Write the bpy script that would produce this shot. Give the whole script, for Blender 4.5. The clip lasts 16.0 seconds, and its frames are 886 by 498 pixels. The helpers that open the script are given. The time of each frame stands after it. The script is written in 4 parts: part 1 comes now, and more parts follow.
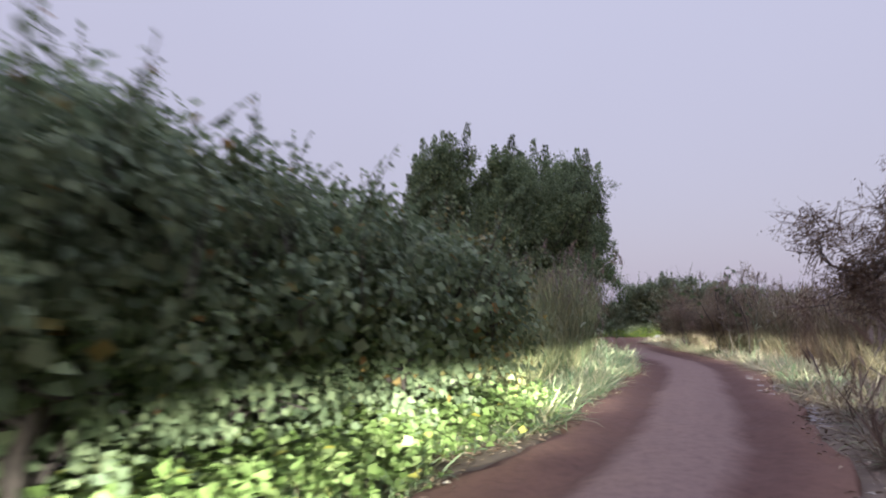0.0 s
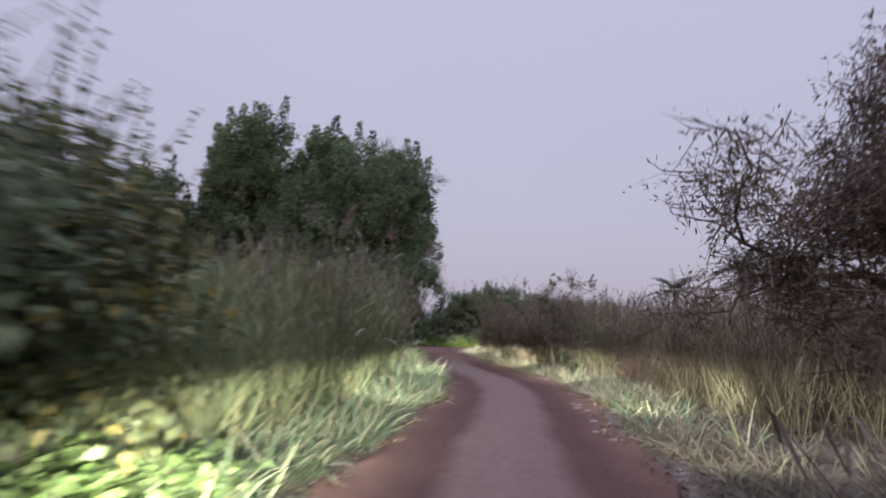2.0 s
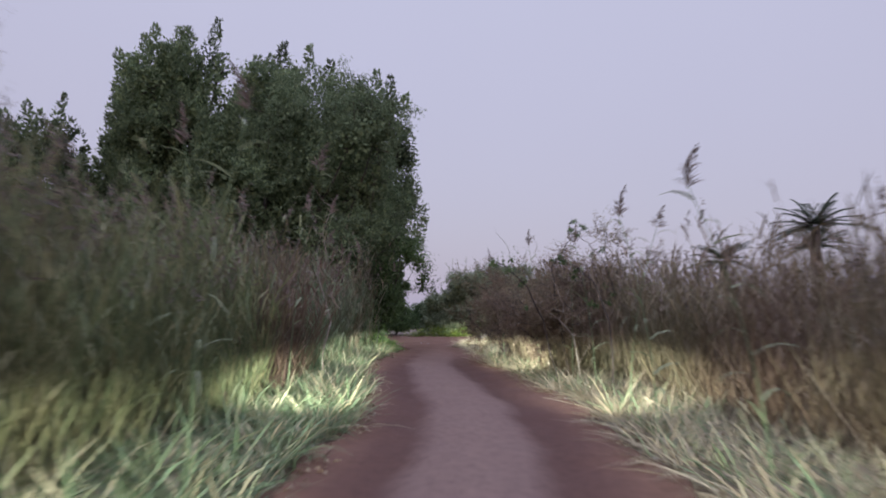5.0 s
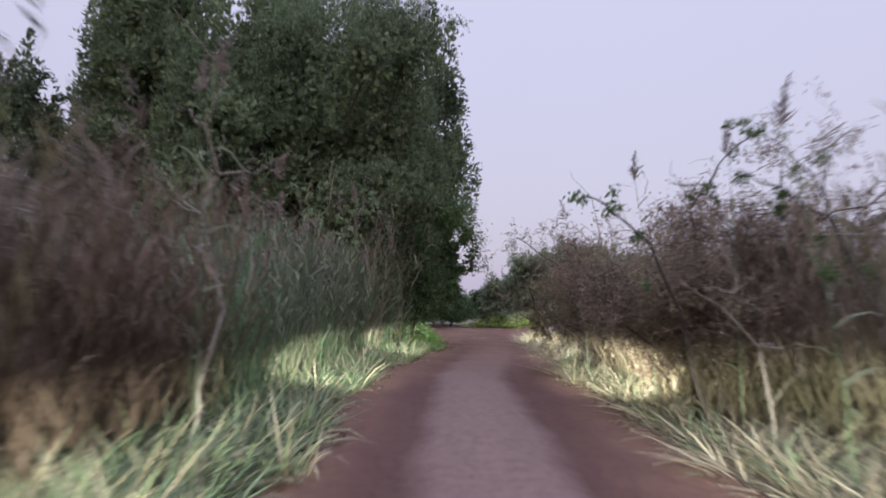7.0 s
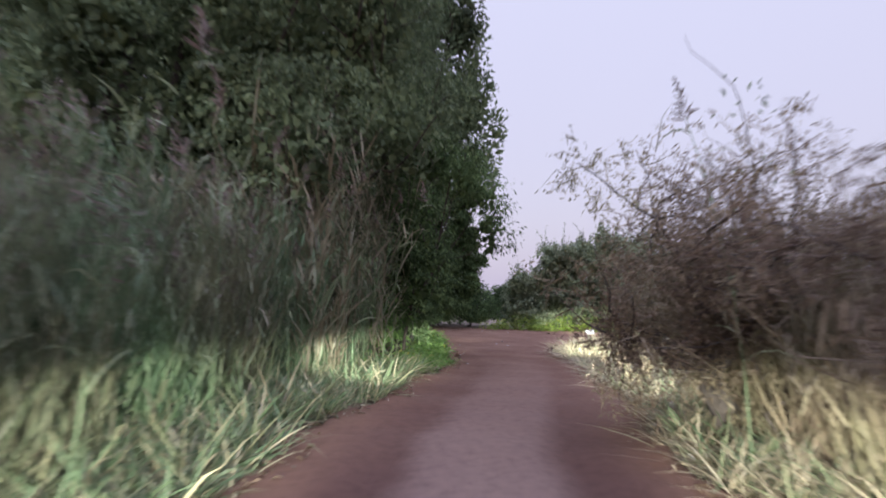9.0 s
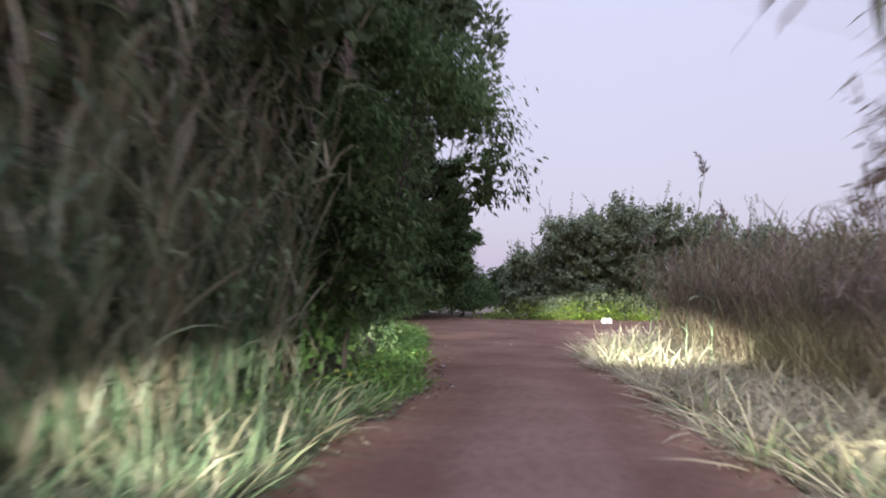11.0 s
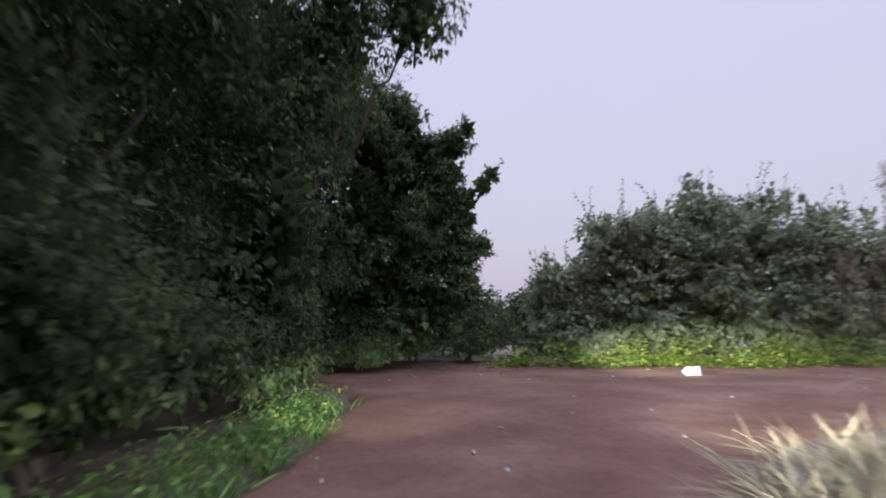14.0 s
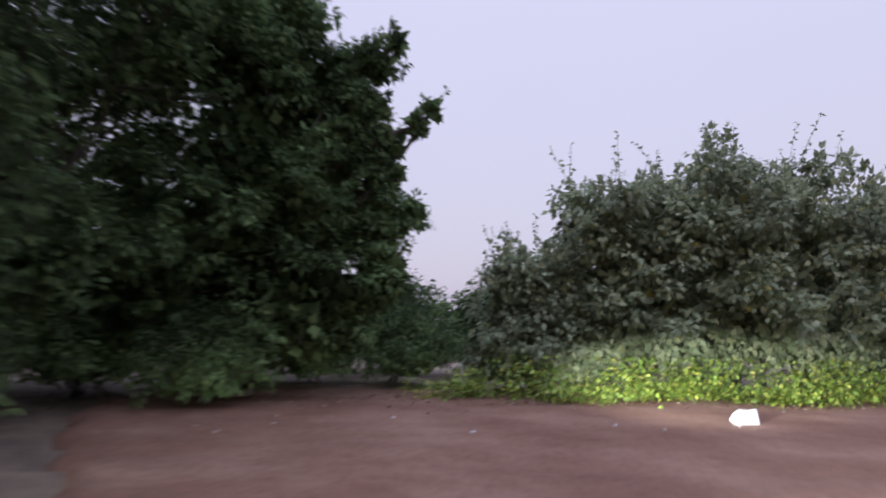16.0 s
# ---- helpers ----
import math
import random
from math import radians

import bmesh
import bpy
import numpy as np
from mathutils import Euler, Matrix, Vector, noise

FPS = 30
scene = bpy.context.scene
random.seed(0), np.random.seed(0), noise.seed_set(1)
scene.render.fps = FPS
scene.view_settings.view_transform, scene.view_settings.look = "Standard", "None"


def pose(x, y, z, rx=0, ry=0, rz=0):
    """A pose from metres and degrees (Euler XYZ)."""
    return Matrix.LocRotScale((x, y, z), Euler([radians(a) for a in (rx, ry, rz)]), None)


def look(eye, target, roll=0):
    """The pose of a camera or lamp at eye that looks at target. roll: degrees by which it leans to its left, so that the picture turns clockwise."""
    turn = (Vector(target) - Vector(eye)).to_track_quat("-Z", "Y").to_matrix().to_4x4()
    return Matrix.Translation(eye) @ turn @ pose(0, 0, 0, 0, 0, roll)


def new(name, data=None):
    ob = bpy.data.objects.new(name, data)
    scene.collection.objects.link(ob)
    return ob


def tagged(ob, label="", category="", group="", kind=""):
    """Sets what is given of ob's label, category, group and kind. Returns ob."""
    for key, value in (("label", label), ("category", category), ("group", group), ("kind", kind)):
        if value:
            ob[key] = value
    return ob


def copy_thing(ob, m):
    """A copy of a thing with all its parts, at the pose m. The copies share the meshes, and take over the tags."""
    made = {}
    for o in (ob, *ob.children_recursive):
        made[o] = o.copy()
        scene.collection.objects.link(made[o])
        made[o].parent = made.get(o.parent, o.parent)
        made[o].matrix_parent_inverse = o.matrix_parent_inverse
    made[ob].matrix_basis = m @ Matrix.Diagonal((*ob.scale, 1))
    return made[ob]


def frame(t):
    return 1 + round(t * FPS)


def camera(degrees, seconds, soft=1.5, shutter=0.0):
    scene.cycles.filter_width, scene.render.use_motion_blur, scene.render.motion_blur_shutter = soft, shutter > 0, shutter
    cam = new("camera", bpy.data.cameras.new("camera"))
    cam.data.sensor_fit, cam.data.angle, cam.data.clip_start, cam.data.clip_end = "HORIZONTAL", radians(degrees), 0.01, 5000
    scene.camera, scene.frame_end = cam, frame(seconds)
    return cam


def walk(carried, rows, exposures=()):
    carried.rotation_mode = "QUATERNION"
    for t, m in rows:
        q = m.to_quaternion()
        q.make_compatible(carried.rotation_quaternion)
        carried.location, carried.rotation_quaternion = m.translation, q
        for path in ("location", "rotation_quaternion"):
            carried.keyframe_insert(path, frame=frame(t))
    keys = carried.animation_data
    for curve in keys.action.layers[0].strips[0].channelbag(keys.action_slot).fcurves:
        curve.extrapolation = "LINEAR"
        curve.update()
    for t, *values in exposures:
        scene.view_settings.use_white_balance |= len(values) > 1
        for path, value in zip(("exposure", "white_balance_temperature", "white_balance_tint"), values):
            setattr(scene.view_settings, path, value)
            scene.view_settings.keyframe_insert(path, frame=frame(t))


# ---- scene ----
cam = camera(72.8, 16.0, soft=1.8, shutter=1.0)
PATH = [
    (0.0, pose(0.000, 0.000, 1.200, 97.00, -0.00, 0.00)),
    (0.5, pose(0.240, 0.939, 1.200, 96.10, -0.63, -2.29)),
    (1.0, pose(0.624, 1.871, 1.200, 96.83, -0.58, -8.43)),
    (1.5, pose(1.075, 2.857, 1.200, 96.84, -0.80, -12.48)),
    (2.0, pose(1.555, 3.815, 1.200, 97.85, -1.91, -15.84)),
    (2.5, pose(2.150, 4.831, 1.200, 98.77, -0.28, -17.66)),
    (3.0, pose(2.717, 5.896, 1.200, 97.16, -0.13, -18.14)),
    (3.5, pose(3.254, 7.001, 1.200, 97.78, 0.40, -17.48)),
    (4.0, pose(3.792, 8.194, 1.200, 96.02, -0.03, -16.42)),
    (6.5, pose(6.054, 14.533, 1.200, 97.60, -0.64, -9.80)),
    (7.0, pose(6.422, 15.864, 1.200, 95.49, -0.83, -8.01)),
    (7.5, pose(6.781, 17.218, 1.200, 98.69, -1.41, -6.99)),
    (8.0, pose(7.118, 18.611, 1.200, 96.92, -1.14, -2.38)),
    (8.5, pose(7.343, 19.935, 1.200, 95.87, -1.98, -5.26)),
    (11.0, pose(8.325, 25.792, 1.200, 93.90, -0.49, -6.17)),
    (11.5, pose(8.670, 27.077, 1.200, 96.59, -0.73, -7.60)),
    (12.0, pose(9.064, 28.419, 1.200, 95.49, -1.61, -8.71)),
    (12.5, pose(9.525, 29.681, 1.200, 97.57, -0.83, -10.23)),
    (13.0, pose(9.964, 31.035, 1.200, 97.47, 0.06, -10.13)),
    (13.5, pose(10.271, 32.398, 1.200, 98.19, 0.77, -6.63)),
    (14.0, pose(10.492, 33.783, 1.200, 97.10, 0.32, -2.65)),
    (14.5, pose(10.689, 35.226, 1.200, 97.89, 0.81, -1.69)),
    (15.0, pose(10.971, 36.647, 1.200, 98.40, 0.55, -2.93)),
    (15.5, pose(11.274, 38.141, 1.200, 97.10, 0.18, -4.08)),
    (16.0, pose(11.679, 39.438, 1.200, 97.80, -0.93, -6.72)),
]
walk(cam, PATH, exposures=[(0.0, 0.0), (1.5, 0.0), (2.0, -0.12), (2.5, 0.0), (3.5, -0.05), (4.0, -0.1), (6.5, 0.05), (7.0, 0.18), (8.5, 0.32), (11.0, 0.32), (13.0, 0.15), (15.0, 0.25), (16.0, 0.25)])

# ---- light: an overcast dusk sky, a weak wide sun, fixed stand-ins for the car's headlamps ----
world = bpy.data.worlds.new("dusk_sky")
scene.world = world
world.use_nodes = True
wt = world.node_tree
wt.nodes.clear()
w_out = wt.nodes.new("ShaderNodeOutputWorld")
w_sky = wt.nodes.new("ShaderNodeTexSky")
w_sky.sky_type = "NISHITA"
w_sky.sun_disc = False
w_sky.sun_elevation, w_sky.sun_rotation = radians(4), radians(200)
w_sky.dust_density = 4.0
w_bg1 = wt.nodes.new("ShaderNodeBackground")
w_bg1.inputs["Strength"].default_value = 0.05
w_bg2 = wt.nodes.new("ShaderNodeBackground")
w_bg2.inputs["Strength"].default_value = 1.0
w_co = wt.nodes.new("ShaderNodeTexCoord")
w_sep = wt.nodes.new("ShaderNodeSeparateXYZ")
w_ramp = wt.nodes.new("ShaderNodeValToRGB")
w_ramp.color_ramp.elements[0].position = 0.0
w_ramp.color_ramp.elements[0].color = (0.47, 0.43, 0.58, 1)
w_ramp.color_ramp.elements[1].position = 0.5
w_ramp.color_ramp.elements[1].color = (0.55, 0.54, 0.72, 1)
w_top = w_ramp.color_ramp.elements.new(1.0)
w_top.color = (1.88, 2.0, 3.1, 1)
w_noise = wt.nodes.new("ShaderNodeTexNoise")
w_noise.inputs["Scale"].default_value = 1.6
w_noise.inputs["Detail"].default_value = 3.0
w_mul = wt.nodes.new("ShaderNodeMixRGB")
w_mul.blend_type = "MULTIPLY"
w_mul.inputs[0].default_value = 0.08
w_add = wt.nodes.new("ShaderNodeAddShader")
wt.links.new(w_co.outputs["Generated"], w_sep.inputs[0])
wt.links.new(w_co.outputs["Generated"], w_noise.inputs["Vector"])
wt.links.new(w_sep.outputs["Z"], w_ramp.inputs[0])
wt.links.new(w_ramp.outputs[0], w_mul.inputs[1])
wt.links.new(w_noise.outputs[0], w_mul.inputs[2])
wt.links.new(w_mul.outputs[0], w_bg2.inputs[0])
wt.links.new(w_sky.outputs[0], w_bg1.inputs[0])
wt.links.new(w_bg1.outputs[0], w_add.inputs[0])
wt.links.new(w_bg2.outputs[0], w_add.inputs[1])
wt.links.new(w_add.outputs[0], w_out.inputs[0])

sun = new("sun", bpy.data.lights.new("sun", "SUN"))
sun.data.energy, sun.data.angle, sun.data.color = 0.3, radians(60), (1.0, 0.93, 0.9)
sun.matrix_world = look((0, 0, 30), (6, 12, 0))

# the middle of the track: x for y
TRACK_Y = [-60.00, -8.00, 0.00, 1.87, 3.81, 5.90, 8.19, 11.30, 14.53, 15.86, 17.22, 18.61, 19.93, 25.79, 27.08, 28.42, 29.68, 31.04, 32.40, 33.78, 35.23, 36.65, 38.14, 39.44, 43.70, 51.60, 59.60]
TRACK_X = [-16.00, -2.20, 0.00, 0.62, 1.55, 2.72, 3.79, 5.05, 6.05, 6.42, 6.78, 7.12, 7.34, 8.32, 8.67, 9.06, 9.53, 9.96, 10.27, 10.49, 10.69, 10.97, 11.27, 11.68, 13.20, 14.45, 15.40]


def mid(y):
    return np.interp(y, TRACK_Y, TRACK_X)


def heading(y):
    """Angle of the track to the y axis, positive to the right, radians."""
    return np.arctan2(mid(y + 1.5) - mid(y - 1.5), 3.0)


def beside(y, d):
    """The point d metres beside the middle of the track (right is positive)."""
    a = heading(y)
    return mid(y) + d * np.cos(a), y - d * np.sin(a)


def bend(x, y):
    """Places beyond the last bend of the track: turned 4 degrees to the right about the bend."""
    a, dx, dy = radians(4.0), x - 8.2, y - 25.3
    return 8.2 + dx * math.cos(a) + dy * math.sin(a), 25.3 + dy * math.cos(a) - dx * math.sin(a)


# fixed spots added for the moving car's headlamps: dipped, thrown low along both verges
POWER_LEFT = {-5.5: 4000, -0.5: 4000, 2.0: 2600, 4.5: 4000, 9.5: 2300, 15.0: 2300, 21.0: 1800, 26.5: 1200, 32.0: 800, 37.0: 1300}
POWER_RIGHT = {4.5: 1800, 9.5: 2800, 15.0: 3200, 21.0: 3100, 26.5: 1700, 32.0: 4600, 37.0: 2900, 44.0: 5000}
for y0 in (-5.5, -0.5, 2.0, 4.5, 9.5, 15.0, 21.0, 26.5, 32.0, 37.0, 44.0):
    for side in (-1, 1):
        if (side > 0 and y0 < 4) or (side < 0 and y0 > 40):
            continue  # no stand-in there: dense scrub or the open clearing lies beside the track
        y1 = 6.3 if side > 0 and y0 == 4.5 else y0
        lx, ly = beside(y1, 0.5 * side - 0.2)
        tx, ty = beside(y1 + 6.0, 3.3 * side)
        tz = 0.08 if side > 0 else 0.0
        # stands beyond the car's reach, added to light the foot of the bushes
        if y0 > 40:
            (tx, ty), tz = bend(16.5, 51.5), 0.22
        lamp = new("headlamp_stand_in", bpy.data.lights.new("headlamp_stand_in", "SPOT"))
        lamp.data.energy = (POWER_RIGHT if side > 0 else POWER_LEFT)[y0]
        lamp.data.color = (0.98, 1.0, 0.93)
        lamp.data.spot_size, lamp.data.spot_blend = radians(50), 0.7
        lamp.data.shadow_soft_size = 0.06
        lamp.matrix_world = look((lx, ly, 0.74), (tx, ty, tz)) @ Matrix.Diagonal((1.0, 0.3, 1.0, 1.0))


# ---- materials ----
def mat(name):
    m = bpy.data.materials.new(name)
    m.use_nodes = True
    t = m.node_tree
    b = t.nodes["Principled BSDF"]
    return m, t, b


def node(t, kind, **sockets):
    n = t.nodes.new(kind)
    for key, value in sockets.items():
        n.inputs[key.replace("_", " ")].default_value = value
    return n


def ramp(t, stops):
    n = t.nodes.new("ShaderNodeValToRGB")
    e = n.color_ramp.elements
    while len(e) < len(stops):
        e.new(0.5)
    for i, (p, c) in enumerate(stops):
        e[i].position = p
        e[i].color = (*c, 1)
    return n


def leaf_material(name, stops, rough=0.55, through_light=0.3, patch=0.6, patch_scale=0.9, spec=0.3, other=None, other_scale=0.35, other_share=0.0):
    """Leaves: every leaf has its own shade out of the ramp, larger patches shift it, some light goes through.
    other: a second palette that takes over in patches of the stand."""
    m, t, b = mat(name)
    geo = t.nodes.new("ShaderNodeNewGeometry")
    r = ramp(t, stops)
    t.links.new(geo.outputs["Random Per Island"], r.inputs[0])
    colour = r.outputs[0]
    co = t.nodes.new("ShaderNodeTexCoord")
    if other:
        r2 = ramp(t, other)
        t.links.new(geo.outputs["Random Per Island"], r2.inputs[0])
        n2 = node(t, "ShaderNodeTexNoise", Scale=other_scale, Detail=2.0)
        t.links.new(co.outputs["Object"], n2.inputs["Vector"])
        m2 = node(t, "ShaderNodeMapRange", From_Min=0.42 - other_share, From_Max=0.58 - other_share)
        t.links.new(n2.outputs[0], m2.inputs[0])
        mx = t.nodes.new("ShaderNodeMixRGB")
        t.links.new(m2.outputs[0], mx.inputs[0])
        t.links.new(colour, mx.inputs[1])
        t.links.new(r2.outputs[0], mx.inputs[2])
        colour = mx.outputs[0]
    n = node(t, "ShaderNodeTexNoise", Scale=patch_scale, Detail=3.0)
    t.links.new(co.outputs["Object"], n.inputs["Vector"])
    hsv = t.nodes.new("ShaderNodeHueSaturation")
    mr = node(t, "ShaderNodeMapRange", From_Min=0.3, From_Max=0.7, To_Min=1.0 - patch * 0.5, To_Max=1.0 + patch * 0.6)
    t.links.new(n.outputs[0], mr.inputs[0])
    t.links.new(mr.outputs[0], hsv.inputs["Value"])
    t.links.new(colour, hsv.inputs["Color"])
    t.links.new(hsv.outputs[0], b.inputs["Base Color"])
    b.inputs["Roughness"].default_value = rough
    b.inputs["Specular IOR Level"].default_value = spec
    tr = t.nodes.new("ShaderNodeBsdfTranslucent")
    t.links.new(hsv.outputs[0], tr.inputs["Color"])
    mix = t.nodes.new("ShaderNodeMixShader")
    mix.inputs[0].default_value = through_light
    out = t.nodes["Material Output"]
    t.links.new(b.outputs[0], mix.inputs[1])
    t.links.new(tr.outputs[0], mix.inputs[2])
    t.links.new(mix.outputs[0], out.inputs[0])
    return m


def rough_material(name, a, c, scale=8.0, rough=0.9, bump=0.4):
    """Bark, soil, stone: two noises, coarse and fine, with relief."""
    m, t, b = mat(name)
    co = t.nodes.new("ShaderNodeTexCoord")
    n1 = node(t, "ShaderNodeTexNoise", Scale=scale, Detail=6.0, Roughness=0.65)
    n2 = node(t, "ShaderNodeTexNoise", Scale=scale * 7.0, Detail=4.0)
    t.links.new(co.outputs["Object"], n1.inputs["Vector"])
    t.links.new(co.outputs["Object"], n2.inputs["Vector"])
    r = ramp(t, [(0.3, a), (0.7, c)])
    t.links.new(n1.outputs[0], r.inputs[0])
    t.links.new(r.outputs[0], b.inputs["Base Color"])
    bp = node(t, "ShaderNodeBump", Strength=bump, Distance=0.02)
    t.links.new(n2.outputs[0], bp.inputs["Height"])
    t.links.new(bp.outputs[0], b.inputs["Normal"])
    b.inputs["Roughness"].default_value = rough
    return m


def track_material():
    """Red-brown dirt: dark wheel ruts beside a paler worn middle; the uv map carries metres across and along."""
    m, t, b = mat("dirt_track")
    uv = t.nodes.new("ShaderNodeUVMap")
    uv.uv_map = "across"
    sep = t.nodes.new("ShaderNodeSeparateXYZ")
    t.links.new(uv.outputs[0], sep.inputs[0])
    co = t.nodes.new("ShaderNodeTexCoord")
    big = node(t, "ShaderNodeTexNoise", Scale=0.7, Detail=6.0, Roughness=0.6)
    fine = node(t, "ShaderNodeTexNoise", Scale=9.0, Detail=8.0, Roughness=0.7)
    grit = node(t, "ShaderNodeTexNoise", Scale=70.0, Detail=4.0, Roughness=0.7)
    for n in (big, fine, grit):
        t.links.new(co.outputs["Object"], n.inputs["Vector"])
    # edge wobble
    wob = node(t, "ShaderNodeMath")
    wob.operation = "MULTIPLY_ADD"
    wob.inputs[1].default_value = 0.5
    t.links.new(big.outputs[0], wob.inputs[0])
    t.links.new(sep.outputs["X"], wob.inputs[2])
    sh = node(t, "ShaderNodeMath")
    sh.operation = "SUBTRACT"
    sh.inputs[1].default_value = 0.25
    t.links.new(wob.outputs[0], sh.inputs[0])
    ab = node(t, "ShaderNodeMath")
    ab.operation = "ABSOLUTE"
    t.links.new(sh.outputs[0], ab.inputs[0])
    cross = ramp(t, [(0.0, (0.185, 0.124, 0.1)), (0.24, (0.172, 0.114, 0.093)), (0.39, (0.09, 0.048, 0.037)), (0.54, (0.095, 0.05, 0.038)), (0.72, (0.135, 0.074, 0.052)), (1.0, (0.145, 0.085, 0.056))])
    half = node(t, "ShaderNodeMath")
    half.operation = "MULTIPLY"
    half.inputs[1].default_value = 0.55
    t.links.new(ab.outputs[0], half.inputs[0])
    t.links.new(half.outputs[0], cross.inputs[0])
    plain = ramp(t, [(0.3, (0.13, 0.066, 0.043)), (0.5, (0.176, 0.097, 0.065)), (0.72, (0.235, 0.145, 0.102))])
    t.links.new(big.outputs[0], plain.inputs[0])
    fade = node(t, "ShaderNodeMapRange", From_Min=25.0, From_Max=35.0)
    t.links.new(sep.outputs["Y"], fade.inputs[0])
    mx = t.nodes.new("ShaderNodeMixRGB")
    t.links.new(fade.outputs[0], mx.inputs[0])
    t.links.new(cross.outputs[0], mx.inputs[1])
    t.links.new(plain.outputs[0], mx.inputs[2])
    spots = ramp(t, [(0.3, (0.62, 0.6, 0.6)), (0.52, (1, 1, 1)), (0.75, (1.25, 1.22, 1.2))])
    t.links.new(fine.outputs[0], spots.inputs[0])
    mu = t.nodes.new("ShaderNodeMixRGB")
    mu.blend_type = "MULTIPLY"
    mu.inputs[0].default_value = 0.7
    t.links.new(mx.outputs[0], mu.inputs[1])
    t.links.new(spots.outputs[0], mu.inputs[2])
    t.links.new(mu.outputs[0], b.inputs["Base Color"])
    sum_ = node(t, "ShaderNodeMath")
    t.links.new(fine.outputs[0], sum_.inputs[0])
    t.links.new(grit.outputs[0], sum_.inputs[1])
    bp = node(t, "ShaderNodeBump", Strength=0.22, Distance=0.03)
    t.links.new(sum_.outputs[0], bp.inputs["Height"])
    t.links.new(bp.outputs[0], b.inputs["Normal"])
    b.inputs["Roughness"].default_value = 0.92
    b.inputs["Specular IOR Level"].default_value = 0.2
    return m


M_TRACK = track_material()
M_SOIL = rough_material("litter_soil", (0.07, 0.05, 0.035), (0.2, 0.15, 0.1), 1.5)
M_BARK = rough_material("bark", (0.035, 0.028, 0.024), (0.1, 0.08, 0.065), 6.0)
M_STONE = rough_material("pale_stone", (0.2, 0.175, 0.165), (0.36, 0.33, 0.31), 9.0)
M_HEDGE = leaf_material("hedge_leaf", [(0.0, (0.098, 0.135, 0.074)), (0.55, (0.172, 0.22, 0.116)), (0.98, (0.25, 0.3, 0.16)), (0.988, (0.26, 0.2, 0.06)), (1.0, (0.28, 0.15, 0.06))], through_light=0.4, rough=0.6, spec=0.2, patch=0.8)
M_YELLOWING = leaf_material("yellowing_leaf", [(0.0, (0.07, 0.095, 0.045)), (0.6, (0.13, 0.145, 0.06)), (0.85, (0.22, 0.19, 0.07)), (1.0, (0.32, 0.25, 0.07))])
M_WEED = leaf_material("weed_leaf", [(0.0, (0.09, 0.18, 0.04)), (0.6, (0.14, 0.25, 0.065)), (0.96, (0.2, 0.3, 0.09)), (1.0, (0.42, 0.37, 0.06))], patch=0.4)
M_VERGEWEED = leaf_material("verge_weed_leaf", [(0.0, (0.12, 0.185, 0.05)), (0.6, (0.185, 0.26, 0.085)), (0.96, (0.27, 0.34, 0.13)), (1.0, (0.42, 0.37, 0.06))], patch=0.5)
M_BUSHWEED = leaf_material("bush_foot_weed", [(0.0, (0.1, 0.17, 0.04)), (0.6, (0.2, 0.29, 0.05)), (0.9, (0.32, 0.37, 0.075)), (1.0, (0.45, 0.4, 0.1))], patch=0.8, patch_scale=1.4)
M_TREE = leaf_material("tree_leaf", [(0.0, (0.082, 0.112, 0.06)), (0.6, (0.138, 0.178, 0.095)), (1.0, (0.2, 0.25, 0.13))], patch=1.2, patch_scale=0.55, through_light=0.4, spec=0.1, rough=0.7)
M_TREENEAR = leaf_material("near_tree_leaf", [(0.0, (0.05, 0.08, 0.036)), (0.6, (0.092, 0.138, 0.06)), (1.0, (0.15, 0.212, 0.085))], patch=1.2, patch_scale=0.7, through_light=0.4, rough=0.75, spec=0.04)
M_BUSH = leaf_material("bush_leaf", [(0.0, (0.13, 0.165, 0.1)), (0.6, (0.22, 0.26, 0.158)), (0.97, (0.3, 0.335, 0.21)), (1.0, (0.3, 0.28, 0.09))], patch=0.8, patch_scale=0.8, through_light=0.4, spec=0.2)
M_REED = leaf_material("reed_leaf", [(0.0, (0.119, 0.155, 0.072)), (0.5, (0.18, 0.215, 0.103)), (0.85, (0.257, 0.26, 0.129)), (1.0, (0.38, 0.35, 0.175))], patch=0.7, patch_scale=0.9,
                       other=[(0.0, (0.128, 0.115, 0.061)), (0.5, (0.19, 0.168, 0.085)), (1.0, (0.294, 0.26, 0.133))], other_scale=0.35, other_share=-0.03)
M_GREENREED = leaf_material("green_reed_leaf", [(0.0, (0.099, 0.163, 0.084)), (0.5, (0.144, 0.225, 0.116)), (0.85, (0.198, 0.283, 0.151)), (1.0, (0.344, 0.412, 0.26))], patch=0.7, patch_scale=0.9,
                            other=[(0.0, (0.129, 0.118, 0.076)), (0.5, (0.172, 0.191, 0.109)), (1.0, (0.284, 0.288, 0.168))], other_scale=0.5)
# young green, brightened in the colour for headlamp glow on the verge trees
M_LITYOUNG = leaf_material("lit_young_leaf", [(0.0, (0.065, 0.125, 0.042)), (0.6, (0.125, 0.215, 0.068)), (1.0, (0.2, 0.33, 0.1))], patch=1.1, patch_scale=1.2, through_light=0.45, spec=0.1, rough=0.65)
M_DRYREED = leaf_material("dry_reed_leaf", [(0.0, (0.115, 0.076, 0.053)), (0.5, (0.175, 0.12, 0.082)), (1.0, (0.25, 0.181, 0.121))], patch=0.8, patch_scale=0.8,
                          other=[(0.0, (0.12, 0.113, 0.067)), (0.5, (0.185, 0.162, 0.096)), (1.0, (0.28, 0.23, 0.137))], other_scale=0.4)
